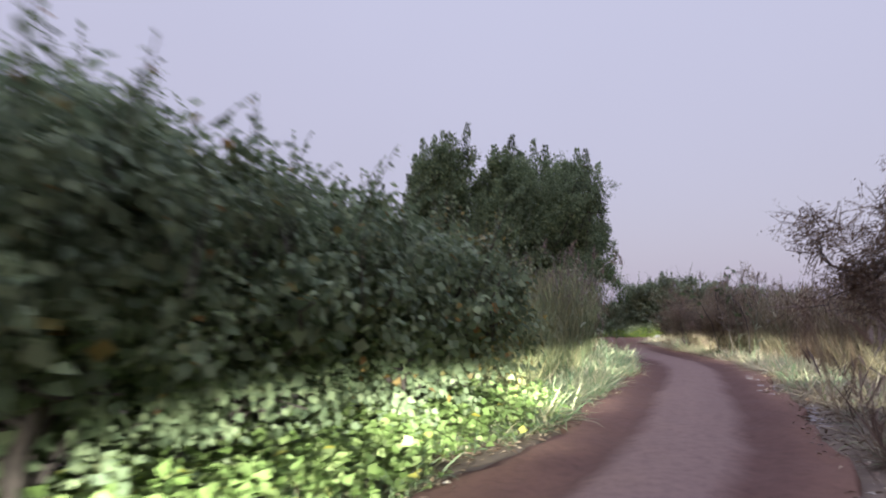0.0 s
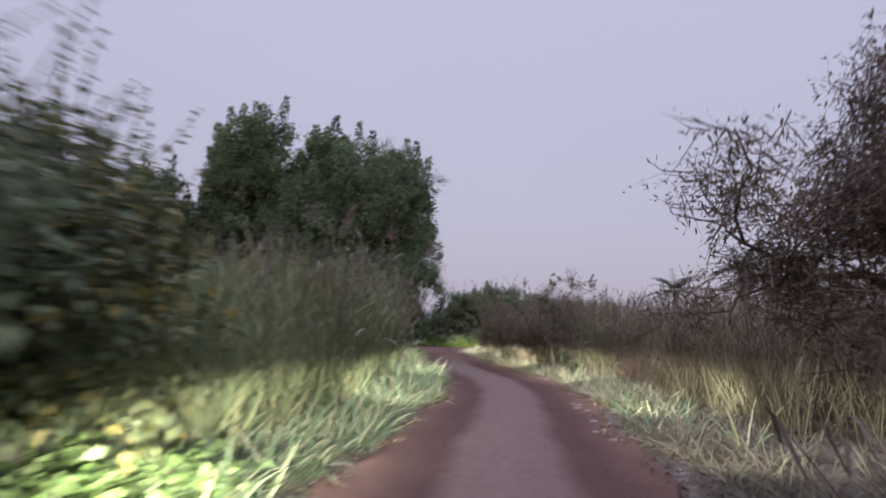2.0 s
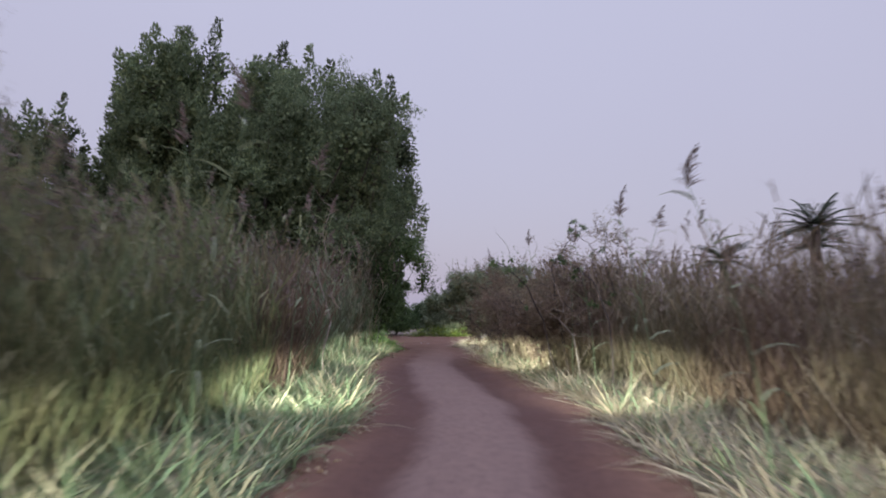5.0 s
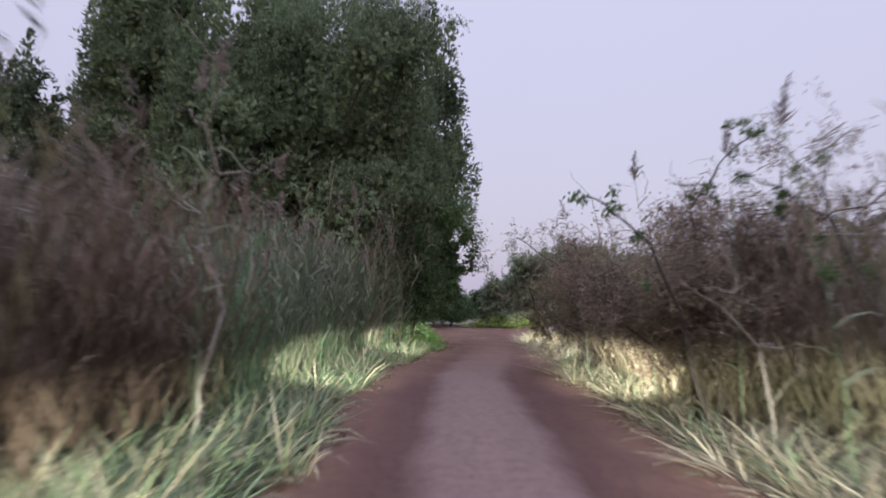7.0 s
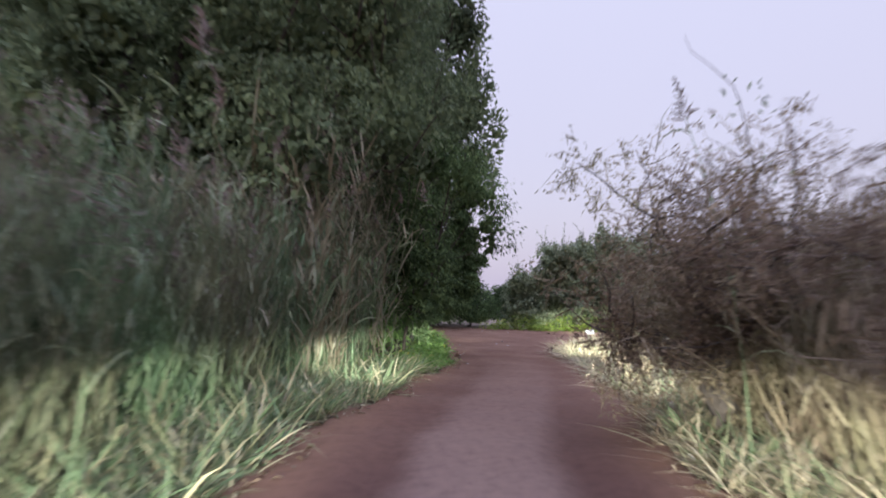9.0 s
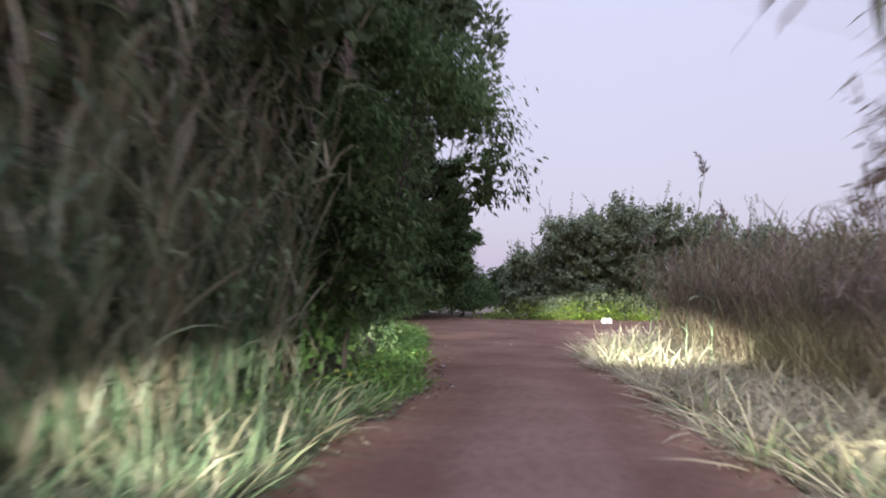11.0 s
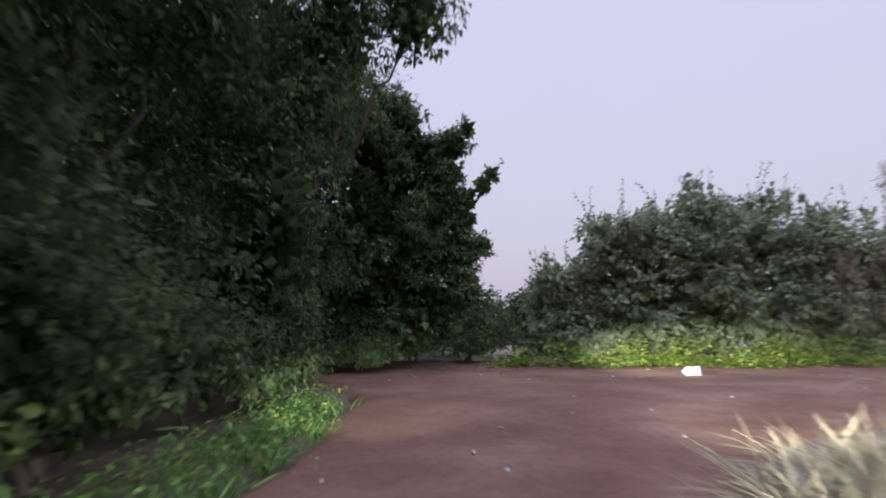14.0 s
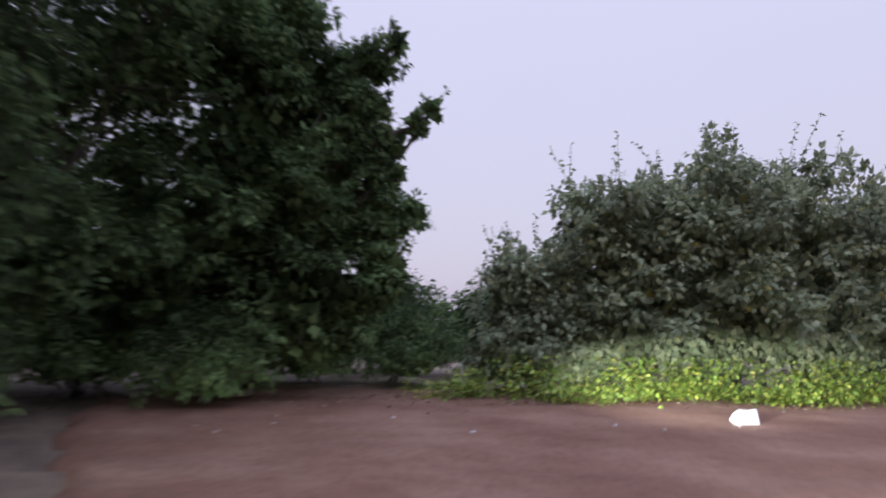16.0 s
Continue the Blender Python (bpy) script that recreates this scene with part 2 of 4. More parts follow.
M_SCRUB = leaf_material("dry_scrub_twig", [(0.0, (0.11, 0.078, 0.058)), (0.6, (0.19, 0.131, 0.095)), (1.0, (0.28, 0.204, 0.14))], patch=0.7, patch_scale=0.7)
M_TWIG = leaf_material("dark_twig", [(0.0, (0.085, 0.06, 0.046)), (0.6, (0.14, 0.097, 0.072)), (1.0, (0.2, 0.145, 0.1))], patch=0.6)
# dry reed leaves, paled in the colour for headlamp light on the blades
M_LITREED = leaf_material("lit_reed_leaf", [(0.0, (0.2, 0.17, 0.11)), (0.5, (0.31, 0.27, 0.175)), (0.8, (0.42, 0.4, 0.29)), (1.0, (0.22, 0.28, 0.16))], patch=0.7, patch_scale=0.9)
M_BRUSH = leaf_material("dry_brush_leaf", [(0.0, (0.144, 0.103, 0.073)), (0.6, (0.225, 0.166, 0.117)), (1.0, (0.317, 0.247, 0.167))], patch=0.8, patch_scale=0.7, through_light=0.4,
                        other=[(0.0, (0.134, 0.123, 0.071)), (0.5, (0.202, 0.18, 0.104)), (1.0, (0.288, 0.247, 0.151))], other_scale=0.6)
M_GRASS = leaf_material("verge_grass", [(0.0, (0.11, 0.17, 0.085)), (0.5, (0.18, 0.235, 0.125)), (0.75, (0.3, 0.29, 0.17)), (1.0, (0.42, 0.37, 0.24))], patch=0.5)
M_STRAW = leaf_material("straw", [(0.0, (0.2, 0.165, 0.11)), (0.5, (0.36, 0.305, 0.2)), (0.8, (0.48, 0.42, 0.29)), (1.0, (0.19, 0.24, 0.12))], patch=0.5)
# darkened copy of the straw, for verge that the headlamps leave unlit
M_UNLITSTRAW = leaf_material("unlit_straw", [(0.0, (0.13, 0.1, 0.072)), (0.5, (0.21, 0.17, 0.115)), (0.85, (0.3, 0.25, 0.16)), (1.0, (0.15, 0.19, 0.09))], patch=0.5)
M_PLUME = leaf_material("reed_plume", [(0.0, (0.13, 0.1, 0.085)), (1.0, (0.24, 0.19, 0.16))])
M_LITTER = leaf_material("leaf_litter", [(0.0, (0.1, 0.065, 0.045)), (0.6, (0.2, 0.14, 0.09)), (0.93, (0.3, 0.24, 0.16)), (1.0, (0.5, 0.46, 0.38))], through_light=0.1)
M_DEADWOOD = rough_material("dead_wood", (0.2, 0.165, 0.13), (0.4, 0.35, 0.29), 12.0)
M_PLASTIC = rough_material("white_plastic", (0.36, 0.36, 0.37), (0.44, 0.44, 0.45), 3.0, rough=0.4, bump=0.05)
M_PALM = leaf_material("palm_frond", [(0.0, (0.05, 0.07, 0.05)), (1.0, (0.1, 0.12, 0.08))])


# ---- mesh helpers ----
def build_mesh(name, V, faces):
    """A mesh from a vertex array and a list of face-index arrays (each n x 3 or n x 4)."""
    me = bpy.data.meshes.new(name)
    V = np.asarray(V, dtype=np.float32)
    me.vertices.add(len(V))
    me.vertices.foreach_set("co", V.ravel())
    loops = np.concatenate([np.asarray(f, dtype=np.int32).ravel() for f in faces])
    sizes = np.concatenate([np.full(len(f), np.asarray(f).shape[1], dtype=np.int32) for f in faces])
    starts = np.concatenate([[0], np.cumsum(sizes)[:-1]]).astype(np.int32)
    me.loops.add(len(loops))
    me.loops.foreach_set("vertex_index", loops)
    me.polygons.add(len(sizes))
    me.polygons.foreach_set("loop_start", starts)
    me.update(calc_edges=True)
    return me


class Bag:
    """Gathers pieces of geometry for one mesh."""

    def __init__(self):
        self.V, self.F, self.n = [], [], 0

    def add(self, V, *faces):
        V = np.asarray(V, dtype=np.float64).reshape(-1, 3)
        for f in faces:
            self.F.append(np.asarray(f, dtype=np.int64) + self.n)
        self.V.append(V)
        self.n += len(V)

    def mesh(self, name):
        return build_mesh(name, np.concatenate(self.V), self.F)


def part(name, bag, material, parent=None, label="", at=None):
    me = bag.mesh(name) if isinstance(bag, Bag) else bag
    if material is not None and not me.materials:
        me.materials.append(material)
    ob = new(name, me)
    if parent is not None:
        ob.parent = parent
    if at is not None:
        ob.location = at
    if label:
        tagged(ob, label)
    return ob


def unit(a):
    return a / np.maximum(np.linalg.norm(a, axis=-1, keepdims=True), 1e-9)


OVATE = (np.array([(0, 0, 0), (0.38, 0.5, 0.12), (0.38, -0.5, 0.12), (0.45, 0, -0.04), (1, 0, -0.1)]), np.array([(0, 3, 1), (1, 3, 4), (0, 2, 3), (2, 4, 3)]))
LANCE = (np.array([(0, 0, 0), (0.4, 0.5, 0.0), (0.4, -0.5, 0.0), (1, 0, -0.25)]), np.array([(0, 2, 1), (1, 2, 3)]))


def leaves(bag, P, A, N, L, W, shape=OVATE):
    """Leaves at P, pointing along A, facing N, of lengths L and widths W."""
    T, F = shape
    A = unit(A)
    B = unit(np.cross(N, A))
    N = np.cross(A, B)
    L, W = np.broadcast_to(L, len(P))[:, None, None], np.broadcast_to(W, len(P))[:, None, None]
    V = P[:, None] + T[None, :, 0:1] * L * A[:, None] + T[None, :, 1:2] * W * B[:, None] + T[None, :, 2:3] * L * N[:, None]
    k = len(T)
    bag.add(V.reshape(-1, 3), (F[None] + (np.arange(len(P)) * k)[:, None, None]).reshape(-1, 3))


def blades(bag, P, A, L, W, droop, rng, steps=3):
    """Long narrow bent leaves: at P, starting along A, falling by droop * length at the tip."""
    n = len(P)
    A = unit(A)
    side = unit(np.cross(A, np.array((0, 0, 1.0)) + rng.normal(0, 0.25, (n, 3))))
    L, W, droop = (np.broadcast_to(v, n) for v in (L, W, droop))
    rows = []
    for i in range(steps):
        u = i / steps
        c = P + (L * u)[:, None] * A
        c[:, 2] -= L * droop * u * u
        w = (W * (0.7, 1.0, 0.72, 0.5)[i] * 0.5)[:, None] * side
        rows += [c - w, c + w]
    tip = P + L[:, None] * A
    tip[:, 2] -= L * droop
    rows.append(tip)
    V = np.stack(rows, 1)
    k = 2 * steps + 1
    base = (np.arange(n) * k)[:, None]
    quads = np.concatenate([base + np.array((2 * i, 2 * i + 1, 2 * i + 3, 2 * i + 2)) for i in range(steps - 1)])
    tris = base + np.array((k - 3, k - 2, k - 1))
    bag.add(V.reshape(-1, 3), quads, tris)


def tube(bag, pts, radii, sides=7):
    pts = np.asarray(pts, dtype=float)
    d = unit(np.gradient(pts, axis=0))
    ref = np.array((0.31, 0.17, 0.05)) if abs(d[0][2]) > 0.8 else np.array((0, 0, 1.0))
    a = unit(np.cross(d, ref))
    b = np.cross(d, a)
    ang = np.arange(sides) * 2 * math.pi / sides
    V = pts[:, None] + np.asarray(radii)[:, None, None] * (np.cos(ang)[None, :, None] * a[:, None] + np.sin(ang)[None, :, None] * b[:, None])
    q = []
    for i in range(len(pts) - 1):
        for j in range(sides):
            k = (j + 1) % sides
            q.append((i * sides + j, i * sides + k, (i + 1) * sides + k, (i + 1) * sides + j))
    bag.add(V.reshape(-1, 3), np.array(q))
    m = len(pts) - 1
    bag.add(V[m], np.array([(0, i, i + 1) for i in range(1, sides - 1)]))


def stalks(bag, P, Q, r0, r1, bend, rng, fine=False):
    """Many thin stems from P to Q, each bowed a little; three-sided, or for the finest twigs a two-sided sliver."""
    n = len(P)
    M = (P + Q) / 2 + bend
    if fine:
        side = unit(np.cross(Q - P, rng.normal(0, 1, P.shape))) * np.mean(r0) * 1.3
        V = np.stack([P - side, P + side, M - side * 0.7, M + side * 0.7, Q], 1)
        base = (np.arange(n) * 5)[:, None]
        bag.add(V.reshape(-1, 3), base + np.array((0, 1, 3, 2)), base + np.array((2, 3, 4)))
        return
    ang = np.arange(3) * 2 * math.pi / 3
    ring = np.stack([np.cos(ang), np.sin(ang), 0 * ang], 1)
    rr = np.stack([np.broadcast_to(r0, n), np.broadcast_to((np.asarray(r0) + r1) / 2, n), np.broadcast_to(r1, n)], 1)
    C = np.stack([P, M, Q], 1)
    V = C[:, :, None] + rr[:, :, None, None] * ring[None, None]
    base = (np.arange(n) * 9)[:, None]
    q = [base + np.array((i * 3 + j, i * 3 + (j + 1) % 3, (i + 1) * 3 + (j + 1) % 3, (i + 1) * 3 + j)) for i in range(2) for j in range(3)]
    bag.add(V.reshape(-1, 3), np.concatenate(q))


def sphere_dirs(rng, n):
    return unit(rng.normal(0, 1, (n, 3)))


def limb_path(rng, a, b, sag=0.12, k=5):
    a, b = np.asarray(a, float), np.asarray(b, float)
    u = np.linspace(0, 1, k)[:, None]
    p = a + (b - a) * u
    d = np.linalg.norm(b - a)
    p[1:-1] += rng.normal(0, sag * d * 0.35, (k - 2, 3))
    return p


# ---- ground and track ----
def ground():
    def axis(lo, hi, fine_lo, fine_hi, step):
        out = list(np.arange(fine_lo, fine_hi, step))
        s, x = step, fine_hi
        while x < hi:
            out.append(x)
            s *= 1.5
            x += s
        out.append(hi)
        s, x = step, fine_lo
        while x > lo:
            s *= 1.5
            x -= s
            out.insert(0, max(x, lo))
        return np.array(sorted(set(out)))
    xs, ys = axis(-2500, 2500, -24, 34, 0.45), axis(-2500, 2500, -14, 64, 0.45)
    X, Y = np.meshgrid(xs, ys)
    Z = 0.05 * np.sin(X * 0.9 + 1.3 * np.sin(Y * 0.5)) * np.sin(Y * 0.7) + 0.02 * np.sin(X * 3.1 + Y * 2.3)
    off = np.abs(X - mid(Y))
    Z = Z * np.clip((off - 1.2) / 2.0, 0, 1) + np.clip((off - 1.5) / 1.2, 0, 1) * 0.07 - 0.06
    lo, hi = track_edges(Y)
    bare = (X - mid(Y) > -lo - 0.1) & (X - mid(Y) < hi + 0.1) & (Y < 52.3)
    Z = np.where(bare, -0.1, Z)
    nx, ny = len(xs), len(ys)
    i = np.arange(nx * ny).reshape(ny, nx)
    q = np.stack([i[:-1, :-1], i[:-1, 1:], i[1:, 1:], i[1:, :-1]], -1).reshape(-1, 4)
    ob = part("ground", build_mesh("ground", np.stack([X, Y, Z], -1).reshape(-1, 3), [q]), M_SOIL)
    tagged(ob, "brown soil under leaf litter and roots", "ground", kind="structure")


def track_edges(y):
    """Half widths of the bare dirt to the left and the right of the middle; it opens into a clearing."""
    left = np.interp(y, [-60, 11, 12.5, 15, 19, 22, 26, 31, 33.5, 38, 41, 45, 47, 50], [1.95, 2.0, 1.85, 1.5, 1.5, 1.75, 1.75, 1.85, 1.5, 1.95, 2.85, 4.2, 5.8, 7.0]) + 0.1 * np.sin(y * 1.7) + 0.06 * np.sin(y * 4.3 + 1)
    right = np.interp(y, [-60, 11, 12.5, 15, 18.5, 22, 26, 28, 31, 34, 37, 38.6, 40, 41.5, 43.5], [1.05, 1.05, 1.35, 1.6, 1.7, 1.8, 1.65, 1.6, 1.2, 1.1, 1.25, 1.6, 2.6, 5.0, 16.0]) + 0.08 * np.sin(y * 1.3 + 2) + 0.05 * np.sin(y * 3.9)
    return left, right


def rut_centre(y):
    return np.interp(y, [0, 11, 13, 15, 19, 23, 26, 31, 41], [-0.42, -0.45, -0.25, -0.03, 0.1, 0.0, 0.0, -0.2, -0.4])


def track():
    ys = np.concatenate([np.arange(-60, -10, 1.0), np.arange(-10, 52.2, 0.16)])
    us = np.concatenate([np.linspace(-1, -0.02, 20), np.linspace(0, 1, 26)])
    L, Rr = track_edges(ys)
    rng = np.random.default_rng(5)
    off = np.where(us[None] < 0, us[None] * L[:, None], us[None] * Rr[:, None])
    X = mid(ys)[:, None] + off
    Y = np.repeat(ys[:, None], len(us), 1)
    across = off - rut_centre(ys)[:, None]
    rut = np.exp(-((np.abs(across) - 0.74) / 0.2) ** 2) * np.clip((34 - Y) / 10, 0.25, 1)
    Z = 0.015 - 0.05 * rut + 0.012 * np.sin(X * 5 + Y * 3.1) * np.sin(Y * 2.2 - X * 4) + rng.normal(0, 0.0015, X.shape)
    Z += 0.05 * np.clip((np.abs(us[None]) - 0.8) / 0.2, 0, 1) * rng.random(X.shape)
    Z[:, (0, -1)] = -0.12
    nx, ny = len(us), len(ys)
    i = np.arange(nx * ny).reshape(ny, nx)
    q = np.stack([i[:-1, :-1], i[:-1, 1:], i[1:, 1:], i[1:, :-1]], -1).reshape(-1, 4)
    me = build_mesh("track", np.stack([X, Y, Z], -1).reshape(-1, 3), [q])
    uvl = me.uv_layers.new(name="across")
    uvs = np.stack([across, Y], -1).reshape(-1, 2)[q.ravel()].astype(np.float32)
    uvl.data.foreach_set("uv", uvs.ravel())
    me.polygons.foreach_set("use_smooth", np.ones(len(q), dtype=bool))
    tagged(part("track", me, M_TRACK), "red-brown dirt track with dark ruts and a paler middle", "track", kind="structure")


ground()
track()


# ---- trees and shrubs ----
def woody(name, base, lobes, clumps, per, leaf, material, label, category, seed, trunk_r=0.16, stems=1, clump_r=0.5, shape=LANCE, droop=0.5,
          shoots=0, shoot_len=0.6, bark=None, group="", fill=6.0, skirt=0.0, opened=0.0, tall=0.75, upright=0.0, spires=(), limbs=99, core=1.0, shoot_leaves=13, bunches=None):
    """A tree or shrub: trunk and limbs to each lobe, and a crown of leaf clumps over the lobes. lobes: (dx, dy, z, rx, ry, rz)."""
    rng = np.random.default_rng(seed)
    bx, by = base
    root = new(name)
    root.location = (bx, by, 0)
    tagged(root, label, category, group)
    lobes = np.array(lobes, float)
    top = max(l[2] for l in lobes)
    for s in range(stems):
        wood = Bag()
        foot = np.array((0.0, 0, -0.15)) + (rng.normal(0, 0.3, 3) * (1, 1, 0) if stems > 1 else 0)
        lean = lobes[s % len(lobes)][:3] * (0.5, 0.5, 0) + (0, 0, top * 0.75)
        tp = limb_path(rng, foot, lean, 0.07, 7)
        tube(wood, tp, np.linspace(trunk_r, trunk_r * 0.35, 7) * np.array((1.35, 1.05, 1, 1, 1, 1, 1)), 9)
        trunk = part("trunk" if stems == 1 else "stem", wood, bark or M_BARK, root)
    for l in lobes[:limbs]:
        wood = Bag()
        k = rng.uniform(0.3, 0.7)
        start = tp[int(k * 6)]
        tube(wood, limb_path(rng, start, l[:3], 0.12, 6), np.linspace(trunk_r * 0.5, trunk_r * 0.12, 6), 6)
        for _ in range(4):
            d = sphere_dirs(rng, 1)[0] * l[3:] * 0.85
            tube(wood, limb_path(rng, l[:3] - (0, 0, l[5] * 0.4), l[:3] + d, 0.15, 5), np.linspace(trunk_r * 0.2, 0.008, 5), 5)
        part("limb", wood, bark or M_BARK, trunk)
    vol = (lobes[:, 3] * lobes[:, 4] * lobes[:, 5]) ** (2 / 3)
    vol[0] *= core
    pick = rng.choice(len(lobes), clumps, p=vol / vol.sum())
    masses = lobes
    if bunches:
        # smaller bunches of foliage sit on the lobes and take most of the clumps
        count, k0, k1 = bunches
        host = rng.choice(len(lobes), count, p=vol / vol.sum())
        e = sphere_dirs(rng, count)
        e[:, 2] = np.where(e[:, 2] < -0.3, -e[:, 2], e[:, 2])
        k = rng.uniform(k0, k1, count)
        sub = np.stack([*(lobes[host, :3] + e * (lobes[host, 3:] - 0.5 * k[:, None])).T, k, k, k * rng.uniform(0.8, 1.25, count)], 1)
        sub[:, 2] = np.maximum(sub[:, 2], k * 0.7)
        masses = np.concatenate([lobes, sub])
        pick = np.where(rng.random(clumps) < 0.3, pick, len(lobes) + rng.choice(count, clumps, p=k ** 2 / (k ** 2).sum()))
    d = sphere_dirs(rng, clumps)
    d[:, 2] = np.where(d[:, 2] < -0.55 + opened, -d[:, 2], d[:, 2])
    reach = rng.uniform(0.72, 1.06, clumps) + 0.1 * np.sin(d[:, 0] * 7 + pick) * np.cos(d[:, 2] * 6)
    C = masses[pick, :3] + d * masses[pick, 3:] * reach[:, None]
    C[:, 2] = np.maximum(C[:, 2], 0.25 + skirt)
    crown = Bag()
    size = rng.uniform(0.55, 1.3, clumps) * clump_r
    off = sphere_dirs(rng, clumps * per) * (rng.random((clumps * per, 1)) ** 0.75)
    off[:, 2] *= tall
    ci = np.repeat(np.arange(clumps), per)
    P = C[ci] + off * size[ci][:, None]
    P[:, 2] = np.maximum(P[:, 2], 0.08)
    A = unit(off + d[ci] * 0.5 + rng.normal(0, 0.45, P.shape)) + np.array((0, 0, upright - droop))
    N = unit(d[ci] + rng.normal(0, 0.6, P.shape) + np.array((0, 0, 0.5)))
    f = rng.uniform(0.65, 1.25, len(P))
    leaves(crown, P, A, N, leaf[0] * f, leaf[1] * f, shape)
    if shoots:
        pk = rng.choice(len(lobes), shoots)
        e = sphere_dirs(rng, shoots)
        e[:, 2] = np.abs(e[:, 2]) * 0.9 + 0.35
        e = unit(e)
        S = lobes[pk, :3] + e * lobes[pk, 3:] * 0.97
        up = unit(e * 0.6 + rng.normal(0, 0.32, e.shape) + np.array((0, 0, 0.7)))
        ln = rng.uniform(0.4, 1.2, shoots) * shoot_len
        E = S + up * ln[:, None]
        twig = Bag()
        stalks(twig, S - up * 0.3, E, 0.008, 0.003, rng.normal(0, 0.03, S.shape), rng)
        tagged(part("shoot", twig, bark or M_BARK, root), kind="stuff")
        k = shoot_leaves
        u = np.tile(np.linspace(0.02, 1.0, k), shoots)
        ri = np.repeat(np.arange(shoots), k)
        P = S[ri] + up[ri] * (ln[ri] * u)[:, None]
        A = unit(rng.normal(0, 1, P.shape) * (1, 1, 0.4) + up[ri] * 0.5 + np.array((0, 0, -0.25)))
        f = rng.uniform(0.6, 1.1, len(P)) * (1.15 - 0.5 * u)
        leaves(crown, P, A, np.array((0, 0, 1.0)) + rng.normal(0, 0.5, P.shape), leaf[0] * f, leaf[1] * f, shape)
    for sx, sy, sz, sh, sr, ox, oy in spires:
        n = int(300 * sh * sr / 0.9)
        u = rng.random(n) ** 1.3
        a = rng.uniform(0, 2 * math.pi, n)
        q = sr * np.sqrt(rng.random(n)) * (1.0 - 0.85 * u) * np.clip(u * 6 + 0.5, 0, 1)
        P = np.stack([sx + ox * u * sh + np.cos(a) * q, sy + oy * u * sh + np.sin(a) * q, sz + u * sh], 1)
        out = np.stack([np.cos(a), np.sin(a), 0 * a], 1)
        f = rng.uniform(0.7, 1.2, n)
        leaves(crown, P, out * 0.7 + rng.normal(0, 0.4, P.shape) + (ox, oy, 0.9), out + rng.normal(0, 0.5, P.shape) + (0, 0, 0.4), leaf[0] * f, leaf[1] * f, shape)
    if fill:
        n = int(clumps * fill)
        pk = rng.choice(len(lobes), n, p=vol / vol.sum())
        P = lobes[pk, :3] + sphere_dirs(rng, n) * lobes[pk, 3:] * rng.uniform(0.15, 0.62, n)[:, None]
        P[:, 2] = np.maximum(P[:, 2], 0.2)
        r = rng.uniform(1.3, 1.9, n) * max(leaf[0], 0.08)
        leaves(crown, P, rng.normal(0, 1, P.shape), rng.normal(0, 1, P.shape), r, r * 0.8, LANCE)
    part("crown", crown, material, root)
    return root


# ---- left verge: broad-leaved hedge ----
HEDGE = [(-0.9, 8.1, 2.3, 9), (-3.0, 1.2, 2.5, 3), (-2.1, 3.1, 2.4, 4), (-1.4, 4.8, 2.38, 5), (-0.5, 6.2, 2.15, 6), (-4.0, 4.6, 2.8, 7), (-2.9, 7.0, 2.3, 8)]
for x0, y0, h, seed in HEDGE:
    rng = np.random.default_rng(seed)
    lob = [(-0.35, 0.15, h * 0.5, 1.2, 1.2, h * 0.48), (0.3, 0.7, h * 0.5, 0.95, 1.0, h * 0.3), (0.3, -0.7, h * 0.54, 0.95, 1.0, h * 0.32), (-0.3, 0.3, h * 0.72, 1.0, 1.1, h * 0.28), (-0.4, 0.1, h * 0.25, 1.1, 1.3, h * 0.24), (0.45, 0.0, h * 0.62, 0.9, 0.9, h * 0.3)]
    woody("shrub", (x0, y0), lob, 700 if x0 > -2.5 else 560, 30, (0.07, 0.055), M_HEDGE, "dense dark-green broad-leaved shrub grown into a hedge beside the track", "shrub", seed,
          trunk_r=0.06, stems=3, clump_r=0.24, bunches=(80, 0.22, 0.42), shape=LANCE, droop=0.7, shoots=190 if y0 > 6 and x0 > -1 else 120, shoot_len=0.6 if y0 > 6 and x0 > -1 else 0.5, shoot_leaves=18, group="hedge shrubs")
woody("shrub", (0.15, 7.7), [(0, 0, 1.1, 0.9, 0.9, 1.0), (0.2, 0.3, 1.7, 0.6, 0.6, 0.55), (0.0, -0.3, 1.5, 0.7, 0.7, 0.7)], 300, 18, (0.085, 0.065), M_YELLOWING,
      "yellowing broad-leaved shrub at the end of the hedge", "shrub", 31, trunk_r=0.05, stems=3, clump_r=0.3, shape=OVATE, droop=0.6, shoots=40, shoot_len=0.6)

